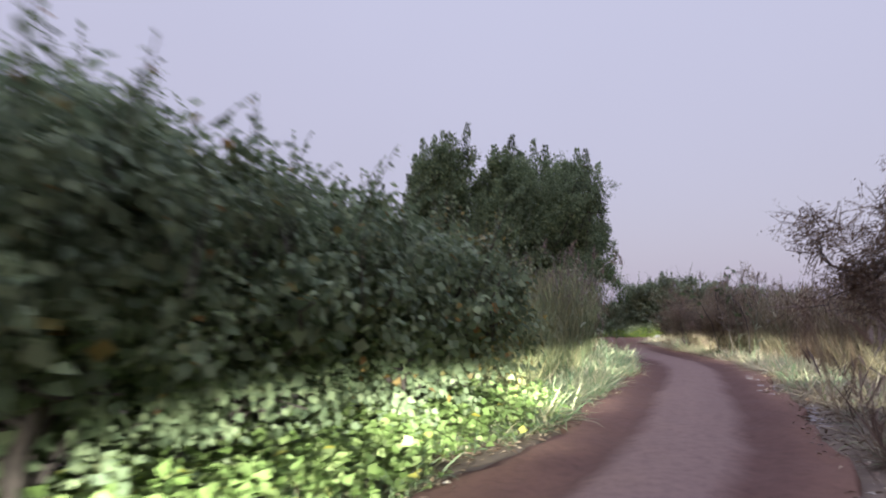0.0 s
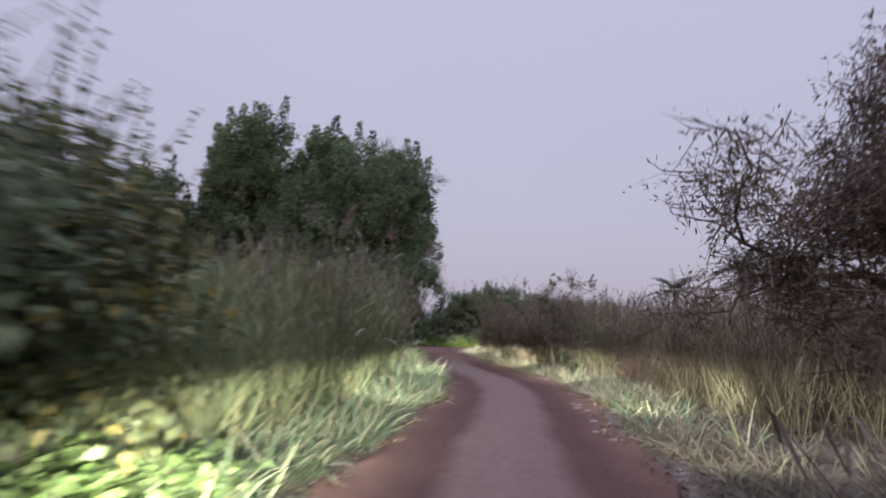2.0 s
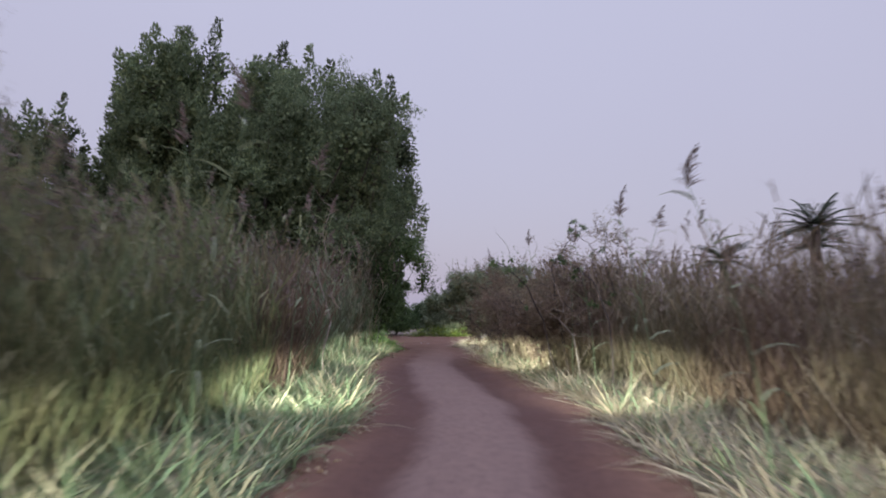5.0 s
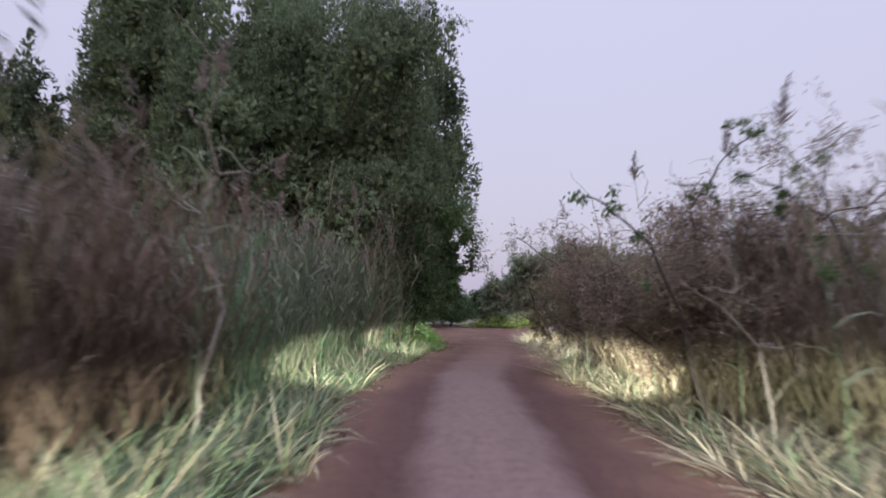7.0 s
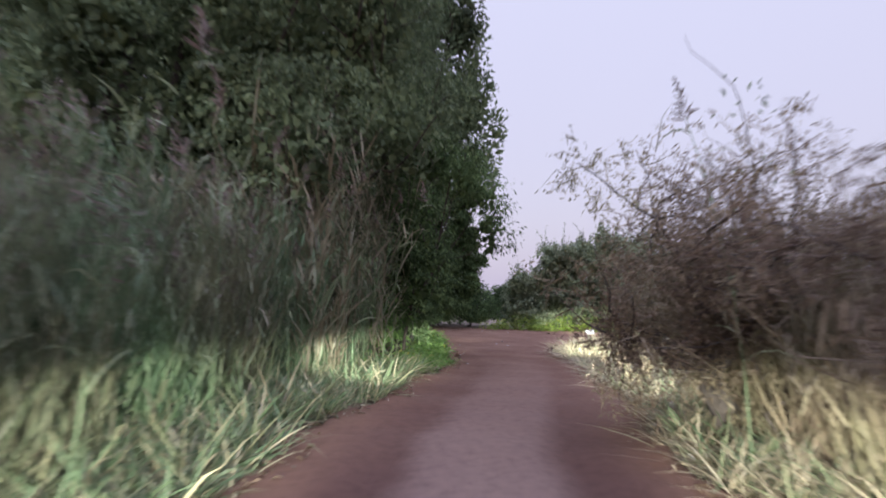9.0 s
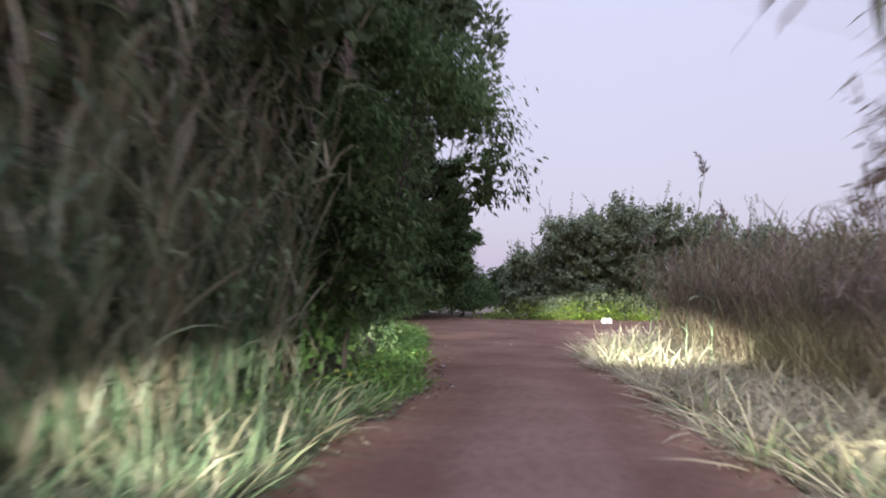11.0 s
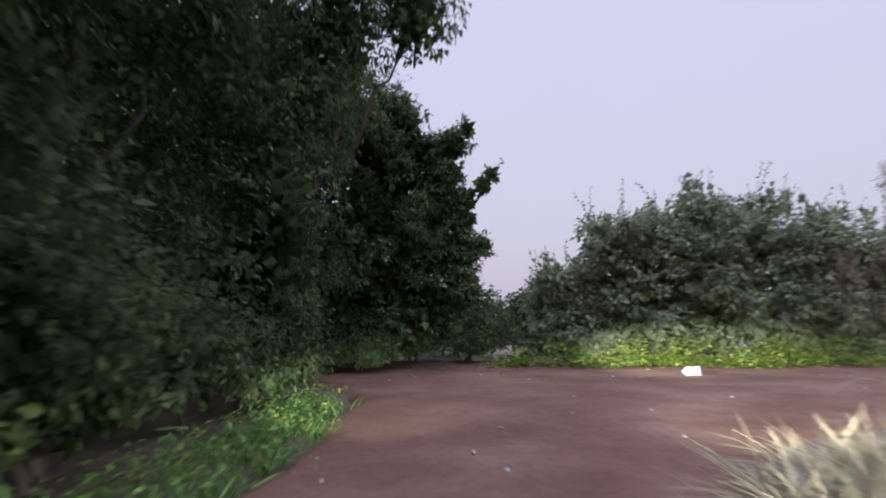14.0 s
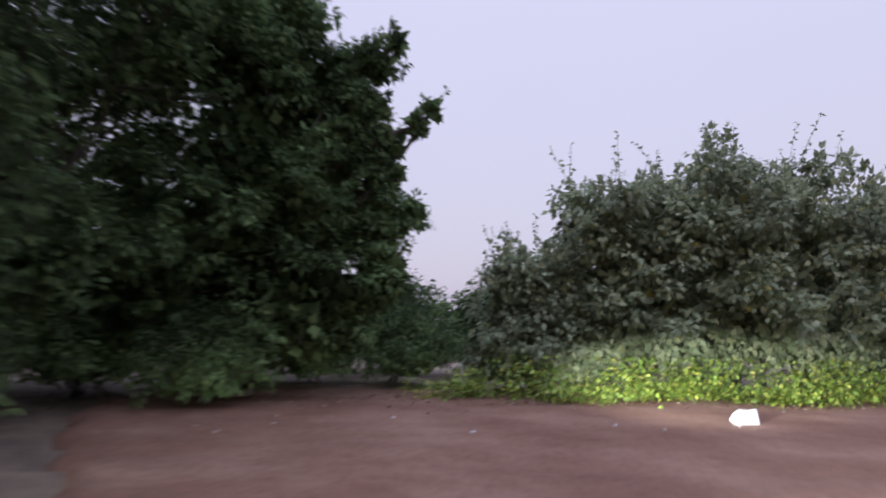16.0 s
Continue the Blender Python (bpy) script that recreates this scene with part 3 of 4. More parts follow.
# ---- big dark trees on the left ----
TREES = [
    (0.7, 35.5, 13.4, 2.6, 41), (5.3, 34.4, 12.2, 2.6, 42), (3.6, 35.2, 12.9, 1.5, 49), (-0.4, 35.4, 12.9, 2.6, 50), (8.0, 35.6, 12.1, 2.25, 43), (-1.1, 36.0, 11.4, 1.8, 44),
    (-4.2, 34.6, 9.0, 1.9, 45), (-7.0, 35.0, 8.2, 2.3, 59), (-10.0, 34.0, 8.0, 2.8, 46), (-15.0, 33.0, 8.2, 3.0, 47), (3.0, 31.8, 8.8, 2.6, 48),
]
for x0, y0, h, r, seed in TREES:
    rng = np.random.default_rng(seed)
    lob = [(-0.5 if x0 > 6 else 0, 0, h * 0.42, r * 0.7 if x0 > 6 else r * 0.8, r * 0.8, h * 0.36)]
    for i in range(46):
        # bunches of foliage over the crown with dark gaps between them
        a, v = i * 2.4 + rng.uniform(-0.4, 0.4), 0.92 - 0.78 * ((i * 7) % 46) / 46
        q = r * min(0.12 + 0.9 * math.sqrt(1.0 - v), 0.9) * rng.uniform(0.8, 1.1)
        if x0 > 6 and math.cos(a) > 0.1 and v < 0.38:
            continue
        k = rng.uniform(0.5, 0.85)
        lob.append((math.cos(a) * q, math.sin(a) * q, h * v * 0.95 - k, k, k, k * rng.uniform(1.1, 1.6)))
    spires = []
    for i in range(22):
        # pointed sprays on the crown, the upper ones upright, the lower ones leaning out
        a, v = i * 2.4 + rng.uniform(-0.3, 0.3), 1.0 - (i + 0.5) / 22 * 0.55
        q = r * (0.12 + 0.8 * math.sqrt(1.0 - v)) * rng.uniform(0.85, 1.1)
        out = 0.15 + 0.5 * (1.0 - v)
        if x0 > 6 and math.cos(a) > 0.1 and v < 0.38:
            continue
        spires.append((math.cos(a) * q, math.sin(a) * q, h * v * 0.93 - rng.uniform(0.7, 1.3), rng.uniform(1.2, 2.1), rng.uniform(0.42, 0.65), math.cos(a) * out, math.sin(a) * out))
    woody("tree", (x0, y0), lob, 860 if x0 > -6 else 450, 20, (0.16, 0.085), M_TREE, "tall dark-green leafy tree in a dense stand", "tree", seed, trunk_r=0.24, clump_r=0.27, droop=0.35, tall=1.4, upright=0.8, limbs=14, core=0.25, fill=4.0, shoots=0, group="tall trees", spires=spires)

NEAR_TREES = [
    (5.3, 31.2, 10.5, 2.5, 51), (5.7, 33.6, 10.6, 2.3, 52), (5.0, 37.4, 10.4, 2.3, 53), (4.9, 40.6, 10.6, 2.4, 54), (3.2, 44.5, 10.8, 3.0, 55),
    (4.4, 48.6, 9.6, 2.8, 56), (2.0, 39.0, 11.5, 3.2, 58), (0.5, 46, 11, 3.2, 62), (2.5, 53.5, 9.0, 2.8, 63), (6.4, 55.5, 7.5, 2.6, 64), (5.9, 52.6, 10.2, 2.6, 65), (0.8, 50.5, 10.5, 3.0, 66), (3.2, 50.8, 10.4, 3.0, 68), (2.4, 47.4, 10.6, 3.0, 69),
]
for x0, y0, h, r, seed in NEAR_TREES:
    rng = np.random.default_rng(seed)
    lob = [(0, 0, h * 0.5, r, r, h * 0.42), (0.0, 0, h * 0.18, r * 0.72, r * 0.9, h * 0.17), (r * 0.62, -0.4, h * 0.55, r * 0.5, r * 0.55, h * 0.17), (r * 0.55, 0.3, h * 0.8, r * 0.45, r * 0.45, h * 0.13)]
    for i in range(8):
        a = rng.uniform(0, 6.28)
        z = h * rng.uniform(0.15, 0.85)
        q = r * 0.62 if z < 3 else r * 0.8
        lob.append((math.cos(a) * q, math.sin(a) * q, z, r * 0.5, r * 0.5, h * 0.13))
    woody("tree", bend(x0, y0), lob, 1100 if x0 > 4.9 and y0 < 38 else 950 if x0 > 2.6 and y0 < 50 else 420, 28, (0.1, 0.039), M_TREE if y0 < 34 else M_LITYOUNG if x0 > 4.9 and y0 < 38 else M_TREENEAR, "dark-green narrow-leaved tree hanging down to the verge", "tree", seed, trunk_r=0.11, clump_r=0.34, droop=0.8, shoots=40, shoot_len=0.6, group="verge trees", bunches=(90, 0.4, 0.75), fill=9.0)
woody("tree", bend(7.6, 50.8), [(-0.2, 0, 3.6, 1.8, 2.0, 3.4), (-0.5, 0, 6.6, 1.6, 1.7, 1.8), (0.6, 0, 5.7, 1.1, 1.3, 1.3), (0.85, -0.2, 7.0, 0.55, 0.7, 0.65), (1.9, 0, 4.5, 0.75, 0.8, 0.7), (2.1, 0.1, 5.5, 0.45, 0.5, 0.5), (1.2, -0.3, 3.4, 1.2, 1.2, 1.3), (1.66, -0.2, 6.1, 0.55, 0.6, 0.5), (2.25, -0.2, 6.25, 0.4, 0.5, 0.48), (2.6, -0.2, 6.75, 0.2, 0.22, 0.3), (1.6, -0.2, 5.1, 0.65, 0.7, 0.6), (2.45, -0.2, 4.7, 0.5, 0.5, 0.38), (3.05, -0.2, 5.1, 0.3, 0.3, 0.32), (3.35, -0.2, 5.5, 0.17, 0.17, 0.22), (2.5, -0.2, 4.1, 0.45, 0.5, 0.38), (3.05, -0.2, 3.35, 0.3, 0.3, 0.28), (2.2, 0, 3.2, 0.9, 0.9, 0.8), (2.45, -0.2, 2.2, 0.65, 0.7, 1.0), (1.2, -0.4, 1.5, 1.6, 1.4, 1.4), (-1.5, -0.6, 2.2, 1.8, 1.6, 2.1)],
      1700, 24, (0.15, 0.07), M_TREENEAR, "dark tree with rounded boughs at the edge of the clearing", "tree", 57, trunk_r=0.2, clump_r=0.2, droop=0.5, shoots=60, shoot_len=0.3, fill=13.0, bunches=(130, 0.2, 0.42), core=0.5)
woody("tree", bend(6.5, 43.8), [(2.7, -0.2, 6.5, 0.85, 1.0, 1.1), (2.0, -0.2, 7.8, 1.1, 1.1, 1.2), (0.9, 0, 8.6, 1.5, 1.5, 1.4), (0, 0, 5.0, 1.5, 1.5, 2.8), (1.3, 0.2, 6.4, 1.2, 1.2, 1.3), (0.9, -0.3, 5.0, 1.0, 1.0, 1.2), (-0.4, 0.5, 2.2, 1.3, 1.4, 1.9), (0.6, -0.9, 2.6, 1.2, 1.2, 2.0)],
      1000, 24, (0.125, 0.052), M_TREENEAR, "dark tree whose high boughs reach over the end of the track", "tree", 61, trunk_r=0.11, clump_r=0.26, droop=0.7, shoots=30, shoot_len=0.4, bunches=(60, 0.35, 0.6))
# the bough that hangs over the track
woody("tree", bend(7.4, 32.8), [(1.7, -0.1, 2.55, 0.36, 0.45, 0.65), (1.55, 0, 3.3, 0.45, 0.5, 0.5), (1.1, 0.1, 3.7, 0.6, 0.7, 0.6), (0.5, 0.3, 4.0, 0.7, 0.8, 0.8), (0.2, 0, 2.3, 0.75, 1.0, 1.3), (0.3, -0.5, 1.4, 0.7, 0.7, 1.0), (-0.4, 0, 5.0, 0.9, 0.9, 1.0)], 480, 26, (0.095, 0.03), M_TREENEAR,
      "slender tree with a thin bough hanging over the track", "tree", 60, trunk_r=0.032, clump_r=0.32, droop=1.0, fill=2.0)

woody("tree", bend(6.8, 34.7), [(0.4, 0, 3.2, 0.8, 0.9, 1.0), (0.1, 0.3, 4.5, 0.95, 0.95, 0.95), (0.3, -0.6, 2.3, 0.7, 0.7, 0.8), (-0.3, -0.4, 5.4, 0.9, 0.9, 0.8), (0.3, 0.8, 2.6, 0.7, 0.7, 0.8)], 520, 26, (0.11, 0.042), M_LITYOUNG,
      "small leafy green tree leaning out over the verge", "tree", 67, trunk_r=0.045, clump_r=0.3, droop=0.9, shoots=30, shoot_len=0.4, bunches=(50, 0.25, 0.5))

for x0, y0, h, r, seed in [(6.9, 43.2, 2.0, 0.9, 160), (7.4, 49.8, 1.5, 1.0, 172), (6.65, 35.4, 2.2, 1.1, 162), (6.8, 38.0, 2.6, 1.1, 163), (6.5, 40.6, 2.6, 1.2, 164), (5.8, 43.6, 2.6, 1.4, 165), (5.0, 46.2, 2.6, 1.6, 166), (5.2, 50.2, 2.2, 1.4, 167), (10.4, 53.4, 2.0, 1.3, 168), (6.6, 52.6, 2.0, 1.5, 169), (8.4, 53.2, 1.9, 1.5, 170), (4.0, 51.6, 2.4, 1.6, 171), (3.0, 48.0, 2.6, 1.8, 173)]:
    woody("shrub", bend(x0, y0), [(0, 0, h * 0.5, r, r * 1.3, h * 0.5), (0.2, 0.5, h * 0.3, r, r, h * 0.3), (0.1, -0.6, h * 0.3, r, r, h * 0.3)], 280, 24, (0.095, 0.042), M_TREENEAR,
          "dark-green shrub filling the space under the trees", "shrub", seed, trunk_r=0.05, stems=2, clump_r=0.24, bunches=(30, 0.25, 0.45), droop=0.8, shoots=20, shoot_len=0.4, fill=9.0, group="understorey shrubs")

for x0, y0, h, seed in [(6.45, 33.0, 2.8, 174), (6.4, 36.4, 2.4, 175)]:
    woody("shrub", bend(x0, y0), [(0, 0, h * 0.5, 0.95, 1.1, h * 0.5), (0.3, 0.4, h * 0.7, 0.7, 0.7, h * 0.25), (0.2, -0.5, h * 0.3, 0.8, 0.8, h * 0.3)], 240, 18, (0.12, 0.05), M_LITYOUNG,
          "fresh green shrub at the verge with narrow leaves brightened as if lit", "shrub", seed, trunk_r=0.05, stems=2, clump_r=0.34, droop=0.5, shoots=30, shoot_len=0.5, group="fresh shrubs")

# ---- clearing: the round bush at its back ----
BUSHES = [(13.3, 52.8, 2.9, 1.3, 74), (15.5, 52.8, 4.8, 2.0, 71), (18.0, 52.6, 5.3, 2.2, 72), (20.8, 53.0, 4.7, 2.0, 73), (23.6, 53.2, 4.3, 2.2, 75), (27, 52.5, 4.0, 2.4, 80)]
for x0, y0, h, r, seed in BUSHES:
    lob = [(0, 0, h * 0.45, r, r * 0.9, h * 0.44), (-r * 0.4, -0.4, h * 0.7, r * 0.55, r * 0.5, h * 0.24), (r * 0.4, 0, h * 0.74, r * 0.5, r * 0.5, h * 0.24), (0, -0.5, h * 0.25, r * 0.95, r * 0.8, h * 0.24), (-r * 0.6, -0.6, 0.55, r * 0.6, 0.7, 0.55), (r * 0.6, -0.6, 0.6, r * 0.6, 0.7, 0.6)]
    srng = np.random.default_rng(seed + 5)
    sprays = [(srng.uniform(-0.8, 0.8) * r, srng.uniform(-0.9, 0.1) * r, h * srng.uniform(0.72, 0.92), srng.uniform(0.35, 0.75), srng.uniform(0.14, 0.26), srng.uniform(-0.3, 0.5), 0.0) for _ in range(12)]
    woody("bush", bend(x0, y0), lob, 560, 18, (0.155, 0.105), M_BUSH, "grey-green broad-leaved bush at the back of the clearing", "bush", seed, trunk_r=0.07, stems=3, clump_r=0.25, bunches=(70, 0.28, 0.55), shape=LANCE, droop=0.5, fill=9.0, shoots=42, shoot_len=1.6 if x0 > 17 else 1.1, shoot_leaves=24, group="clearing bushes", spires=sprays)
for x0, y0, h, r, seed in [(9.5, 57.0, 2.7, 2.0, 76), (12.6, 57.4, 2.5, 2.0, 77), (15.5, 58, 3.0, 2.4, 79), (19.5, 59, 3.2, 2.6, 180), (24, 58, 3.2, 2.8, 181), (29, 56, 3.2, 2.8, 182), (33.5, 52, 3.2, 2.8, 183)]:
    woody("bush", bend(x0, y0), [(0, 0, h * 0.45, r, r, h * 0.44), (0.5, 0, h * 0.7, r * 0.6, r * 0.6, h * 0.25)], 160, 16, (0.2, 0.12), M_TREENEAR, "dark low bush behind the clearing", "bush", seed, trunk_r=0.06, stems=2, clump_r=0.45, shape=OVATE, droop=0.5, shoots=25, shoot_len=0.6, group="far bushes")


# ---- bare tamarisk-like tree on the right ----
def twiggy(base, h, r, seed, label, leafy=9000, twigs=2600, foliage=None):
    rng = np.random.default_rng(seed)
    root = new("tree")
    root.location = (base[0], base[1], 0)
    tagged(root, label, "tree")
    tips = []
    wood = Bag()
    trunk = limb_path(rng, (0, 0, -0.1), (rng.normal(0, 0.2), rng.normal(0, 0.2), h * 0.35), 0.1, 6)
    tube(wood, trunk, np.linspace(0.14, 0.1, 6), 9)
    bole = part("trunk", wood, M_BARK, root)
    for i in range(9):
        limb = Bag()
        a = i * 0.7 + rng.uniform(-0.3, 0.3)
        el = rng.uniform(0.15, 1.1)
        end = np.array((math.cos(a) * math.cos(el) * r, math.sin(a) * math.cos(el) * r, h * 0.35 + math.sin(el) * h * 0.62))
        p = limb_path(rng, trunk[rng.integers(2, 6)], end, 0.16, 7)
        tube(limb, p, np.linspace(0.06, 0.012, 7), 6)
        for j in range(9):
            s = p[rng.integers(2, 7)]
            e = s + sphere_dirs(rng, 1)[0] * rng.uniform(0.5, 1.2) + (0, 0, 0.15)
            q = limb_path(rng, s, e, 0.15, 5)
            tube(limb, q, np.linspace(0.014, 0.004, 5), 4)
            tips += [q[1] + (q[2] - q[1]) * rng.random(), q[2] + (q[3] - q[2]) * rng.random(), q[3] + (q[4] - q[3]) * rng.random(), q[4]]
        tips += [p[k] + (p[k + 1] - p[k]) * rng.random() for k in (3, 4, 5) for _ in range(4)]
        part("limb", limb, M_BARK, bole)
    tips = np.array(tips)
    k = rng.integers(0, len(tips), twigs)
    S = tips[k]
    S = S + rng.normal(0, 0.09, S.shape)
    D = unit(rng.normal(0, 1, S.shape) + (0, 0, -0.1)) * rng.uniform(0.12, 0.5, (twigs, 1))
    tw = Bag()
    stalks(tw, S, S + D, 0.0045, 0.0018, rng.normal(0, 0.05, S.shape), rng, True)
    tagged(part("twig", tw, foliage or M_SCRUB, root), kind="stuff")
    k = rng.integers(0, twigs, leafy)
    P = S[k] + D[k] * rng.random((leafy, 1)) + rng.normal(0, 0.03, (leafy, 3))
    lf = Bag()
    leaves(lf, P, rng.normal(0, 1, P.shape) + (0, 0, -0.5), rng.normal(0, 1, P.shape), rng.uniform(0.03, 0.085, leafy), rng.uniform(0.008, 0.02, leafy), LANCE)
    tagged(part("dry_foliage", lf, foliage or M_SCRUB, root), kind="stuff")
    return root


twiggy((6.15, 6.5), 3.5, 1.7, 81, "brown twiggy half-bare tree leaning towards the track", 60000, 6400, M_TWIG)
twiggy((10.6, 11.6), 2.1, 1.7, 82, "low brown twiggy bush among dry scrub", 20000, 3000, M_BRUSH)
twiggy((10.75, 26.5), 2.45, 1.2, 83, "dry purple-brown bush with thin twigs beside the track", 36000, 2600, M_BRUSH)
twiggy((10.65, 22.4), 2.85, 1.3, 84, "dry brown bush with thin twigs in the reeds", 44000, 3800, M_BRUSH)


# ---- reeds ----
def reed_bed(name, spots, height, material, seed, label, leafs=7, lean=0.16, leaf_len=0.46, leaf_w=0.016, plume=0.35, steps=2, scrub=False):
    """A stand of reeds: stems, long leaves along them, plumes on some."""
    rng = np.random.default_rng(seed)
    n = len(spots)
    P = np.concatenate([spots, np.full((n, 1), -0.05)], 1)
    h = height * rng.uniform(0.62, 1.12, n)
    top = P + np.concatenate([rng.normal(0, lean, (n, 2)) * h[:, None], h[:, None]], 1)
    bag = Bag()
    stalks(bag, P, top, 0.0065, 0.003, rng.normal(0, 0.05, P.shape) * (1, 1, 0), rng, scrub)
    ri = np.repeat(np.arange(n), leafs)
    u = rng.uniform(0.12, 1.0, n * leafs)
    S = P[ri] + (top - P)[ri] * u[:, None]
    a = rng.uniform(0, 2 * math.pi, len(S))
    A = np.stack([np.cos(a), np.sin(a), rng.uniform(1.0, 3.6, len(S))], 1)
    blades(bag, S, A, leaf_len * rng.uniform(0.5, 1.3, len(S)), leaf_w * rng.uniform(0.6, 1.3, len(S)), rng.uniform(0.1, 0.6, len(S)), rng, steps)
    ob = part(name, bag, material)
    tagged(ob, label, "reeds", kind="stuff")
    idx = np.where(rng.random(n) < plume)[0]
    return top[idx]


def plumes(name, tops, seed, label):
    rng = np.random.default_rng(seed)
    k = 14
    ri = np.repeat(np.arange(len(tops)), k)
    u = np.tile(np.linspace(0, 1, k), len(tops))
    side = unit(rng.normal(0, 1, (len(tops), 3)) * (1, 1, 0))
    P = tops[ri] + np.stack([0 * u, 0 * u, 0.28 * u - 0.05], 1) + side[ri] * (0.12 * u * u)[:, None]
    A = rng.normal(0, 0.5, P.shape) + (0, 0, 0.6) + side[ri] * 0.5
    bag = Bag()
    leaves(bag, P, A, rng.normal(0, 1, P.shape), 0.11 * (1.15 - u), 0.02, LANCE)
    tagged(part(name, bag, M_PLUME), label, "reeds", kind="stuff")


def edge_strip(rng, n, y0, y1, side, a, b, power=1.0):
    """Random spots in a strip from a to b metres outside the edge of the dirt, on the left (-1) or right (1)."""
    y = rng.uniform(y0, y1, n)
    e = track_edges(y)[0 if side < 0 else 1]
    d = side * (e + a + (b - a) * rng.random(n) ** power)
    x, yy = beside(y, d)
    return np.stack([x, yy], 1)


def strip(rng, n, y0, y1, d0, d1, power=1.0):
    """Random spots in a strip beside the track."""
    y = rng.uniform(y0, y1, n)
    d = d0 + (d1 - d0) * rng.random(n) ** power
    x, yy = beside(y, d)
    return np.stack([x, yy], 1)


rng = np.random.default_rng(7)
tops = reed_bed("reed_bed", strip(rng, 1100, 7.6, 11.0, -2.6, -7.0, 1.3), 1.75, M_REED, 90, "grey-green reeds at the end of the hedge", leafs=8)
tops = reed_bed("reed_bed", strip(rng, 2800, 10.6, 18.8, -2.6, -7.0, 1.3), 2.2, M_REED, 91, "tall grey-green reeds crowding the verge", leafs=8)
plumes("reed_plumes", tops, 92, "brown feathery plumes on top of the reeds")
tops = reed_bed("dry_reed_bed", strip(rng, 1000, 18.6, 21.6, -2.5, -6.0, 1.3), 2.15, M_DRYREED, 109, "tall reddish-brown dry reeds and brush on the verge", leafs=9, lean=0.25)
plumes("reed_plumes", tops[::2], 110, "brown feathery plumes on dry reeds")
tops = reed_bed("reed_bed", strip(rng, 1500, 21.4, 26.6, -2.4, -6.0, 1.3), 2.0, M_GREENREED, 93, "tall green and dry reeds before dark trees", leafs=8)
plumes("reed_plumes", tops[::2], 105, "brown feathery plumes on top of the reeds")
reed_bed("reed_bed", strip(rng, 320, 26.0, 31, -2.8, -5.0, 1.1), 2.5, M_LITREED, 115, "very tall dry reeds, coloured pale as if lit, against dark trees", leafs=11, lean=0.2)
tops = reed_bed("reed_bed", strip(rng, 1400, 24.5, 31, -2.7, -5.0, 1.2), 2.35, M_GREENREED, 106, "very tall green and dry reeds against dark trees", leafs=11)
reed_bed("reed_bed", strip(rng, 150, 28.2, 31.8, -2.5, -3.8), 3.7, M_LITREED, 107, "towering reeds at the verge with long blades coloured pale as if lit", leafs=13, leaf_len=0.8, leaf_w=0.034, lean=0.1, steps=3)
plumes("reed_plumes", tops, 94, "brown feathery plumes on top of the reeds")
tops = reed_bed("reed_bed", strip(rng, 1500, 4, 24, -7, -16, 1.0), 2.4, M_REED, 95, "reeds standing behind the hedge", leafs=8, leaf_len=0.6, leaf_w=0.035)
reed_bed("dry_scrub", edge_strip(rng, 1300, -4, 6.2, 1, 0.25, 4, 1.2), 1.1, M_TWIG, 102, "low dark-brown scrub growing up to the track", scrub=True, leafs=9, lean=0.3)
reed_bed("dry_scrub", strip(rng, 2200, -4, 12, 4.3, 12, 1.3), 1.5, M_DRYREED, 96, "dry brown scrub and reeds beyond the verge", scrub=True, leafs=9, lean=0.3)
tops = reed_bed("dry_scrub", strip(rng, 3000, 11, 19.5, 3.1, 10, 1.6), 2.02, M_DRYREED, 97, "dry brown scrub and reeds beside the track", scrub=True, leafs=9, lean=0.25)
plumes("reed_plumes", tops[::2], 98, "dark feathery plumes on dry reeds")
tops = reed_bed("dry_scrub", strip(rng, 3200, 19, 28, 3.1, 8, 1.7), 2.05, M_BRUSH, 103, "tall dry brown reeds and brush beside the track", scrub=True, leafs=9, lean=0.25)
plumes("reed_plumes", tops[::2], 104, "dark feathery plumes on dry reeds")
tops = reed_bed("dry_scrub", strip(rng, 3800, 27.5, 39.8, 3.1, 9, 1.5), 1.95, M_BRUSH, 99, "dry brown reeds and brush beside the track before the clearing", scrub=True, leafs=10, lean=0.27)
plumes("reed_plumes", tops[::3], 100, "dark feathery plumes on dry reeds")
reed_bed("dry_scrub", strip(rng, 3200, 4, 48, 10, 32, 1.0), 2.2, M_DRYREED, 101, "dry brown scrub spreading away from the track", scrub=True, leafs=9, lean=0.3, leaf_len=0.7, leaf_w=0.05)

reed_bed("dry_scrub", strip(rng, 900, 21.5, 28.5, 2.3, 3.4), 1.35, M_BRUSH, 111, "low dry brush at the foot of bushes beside the track", scrub=True, leafs=10, lean=0.3)

# low scattered scrub over the open land on both sides, thinning out unevenly
fx, fy = rng.uniform(-45, 60, 9000), rng.uniform(-25, 85, 9000)
keep = (np.abs(fx - mid(fy)) > 9.5) & (np.sin(fx * 0.31 + 1.7 * np.sin(fy * 0.23)) + np.sin(fy * 0.37 - 0.2 * fx) + rng.normal(0, 0.5, 9000) > 0.9)
reed_bed("dry_scrub", np.stack([fx[keep], fy[keep]], 1), 1.3, M_DRYREED, 108, "low dry scrub scattered over the open land", scrub=True, leafs=8, lean=0.45, leaf_len=0.8, leaf_w=0.07)


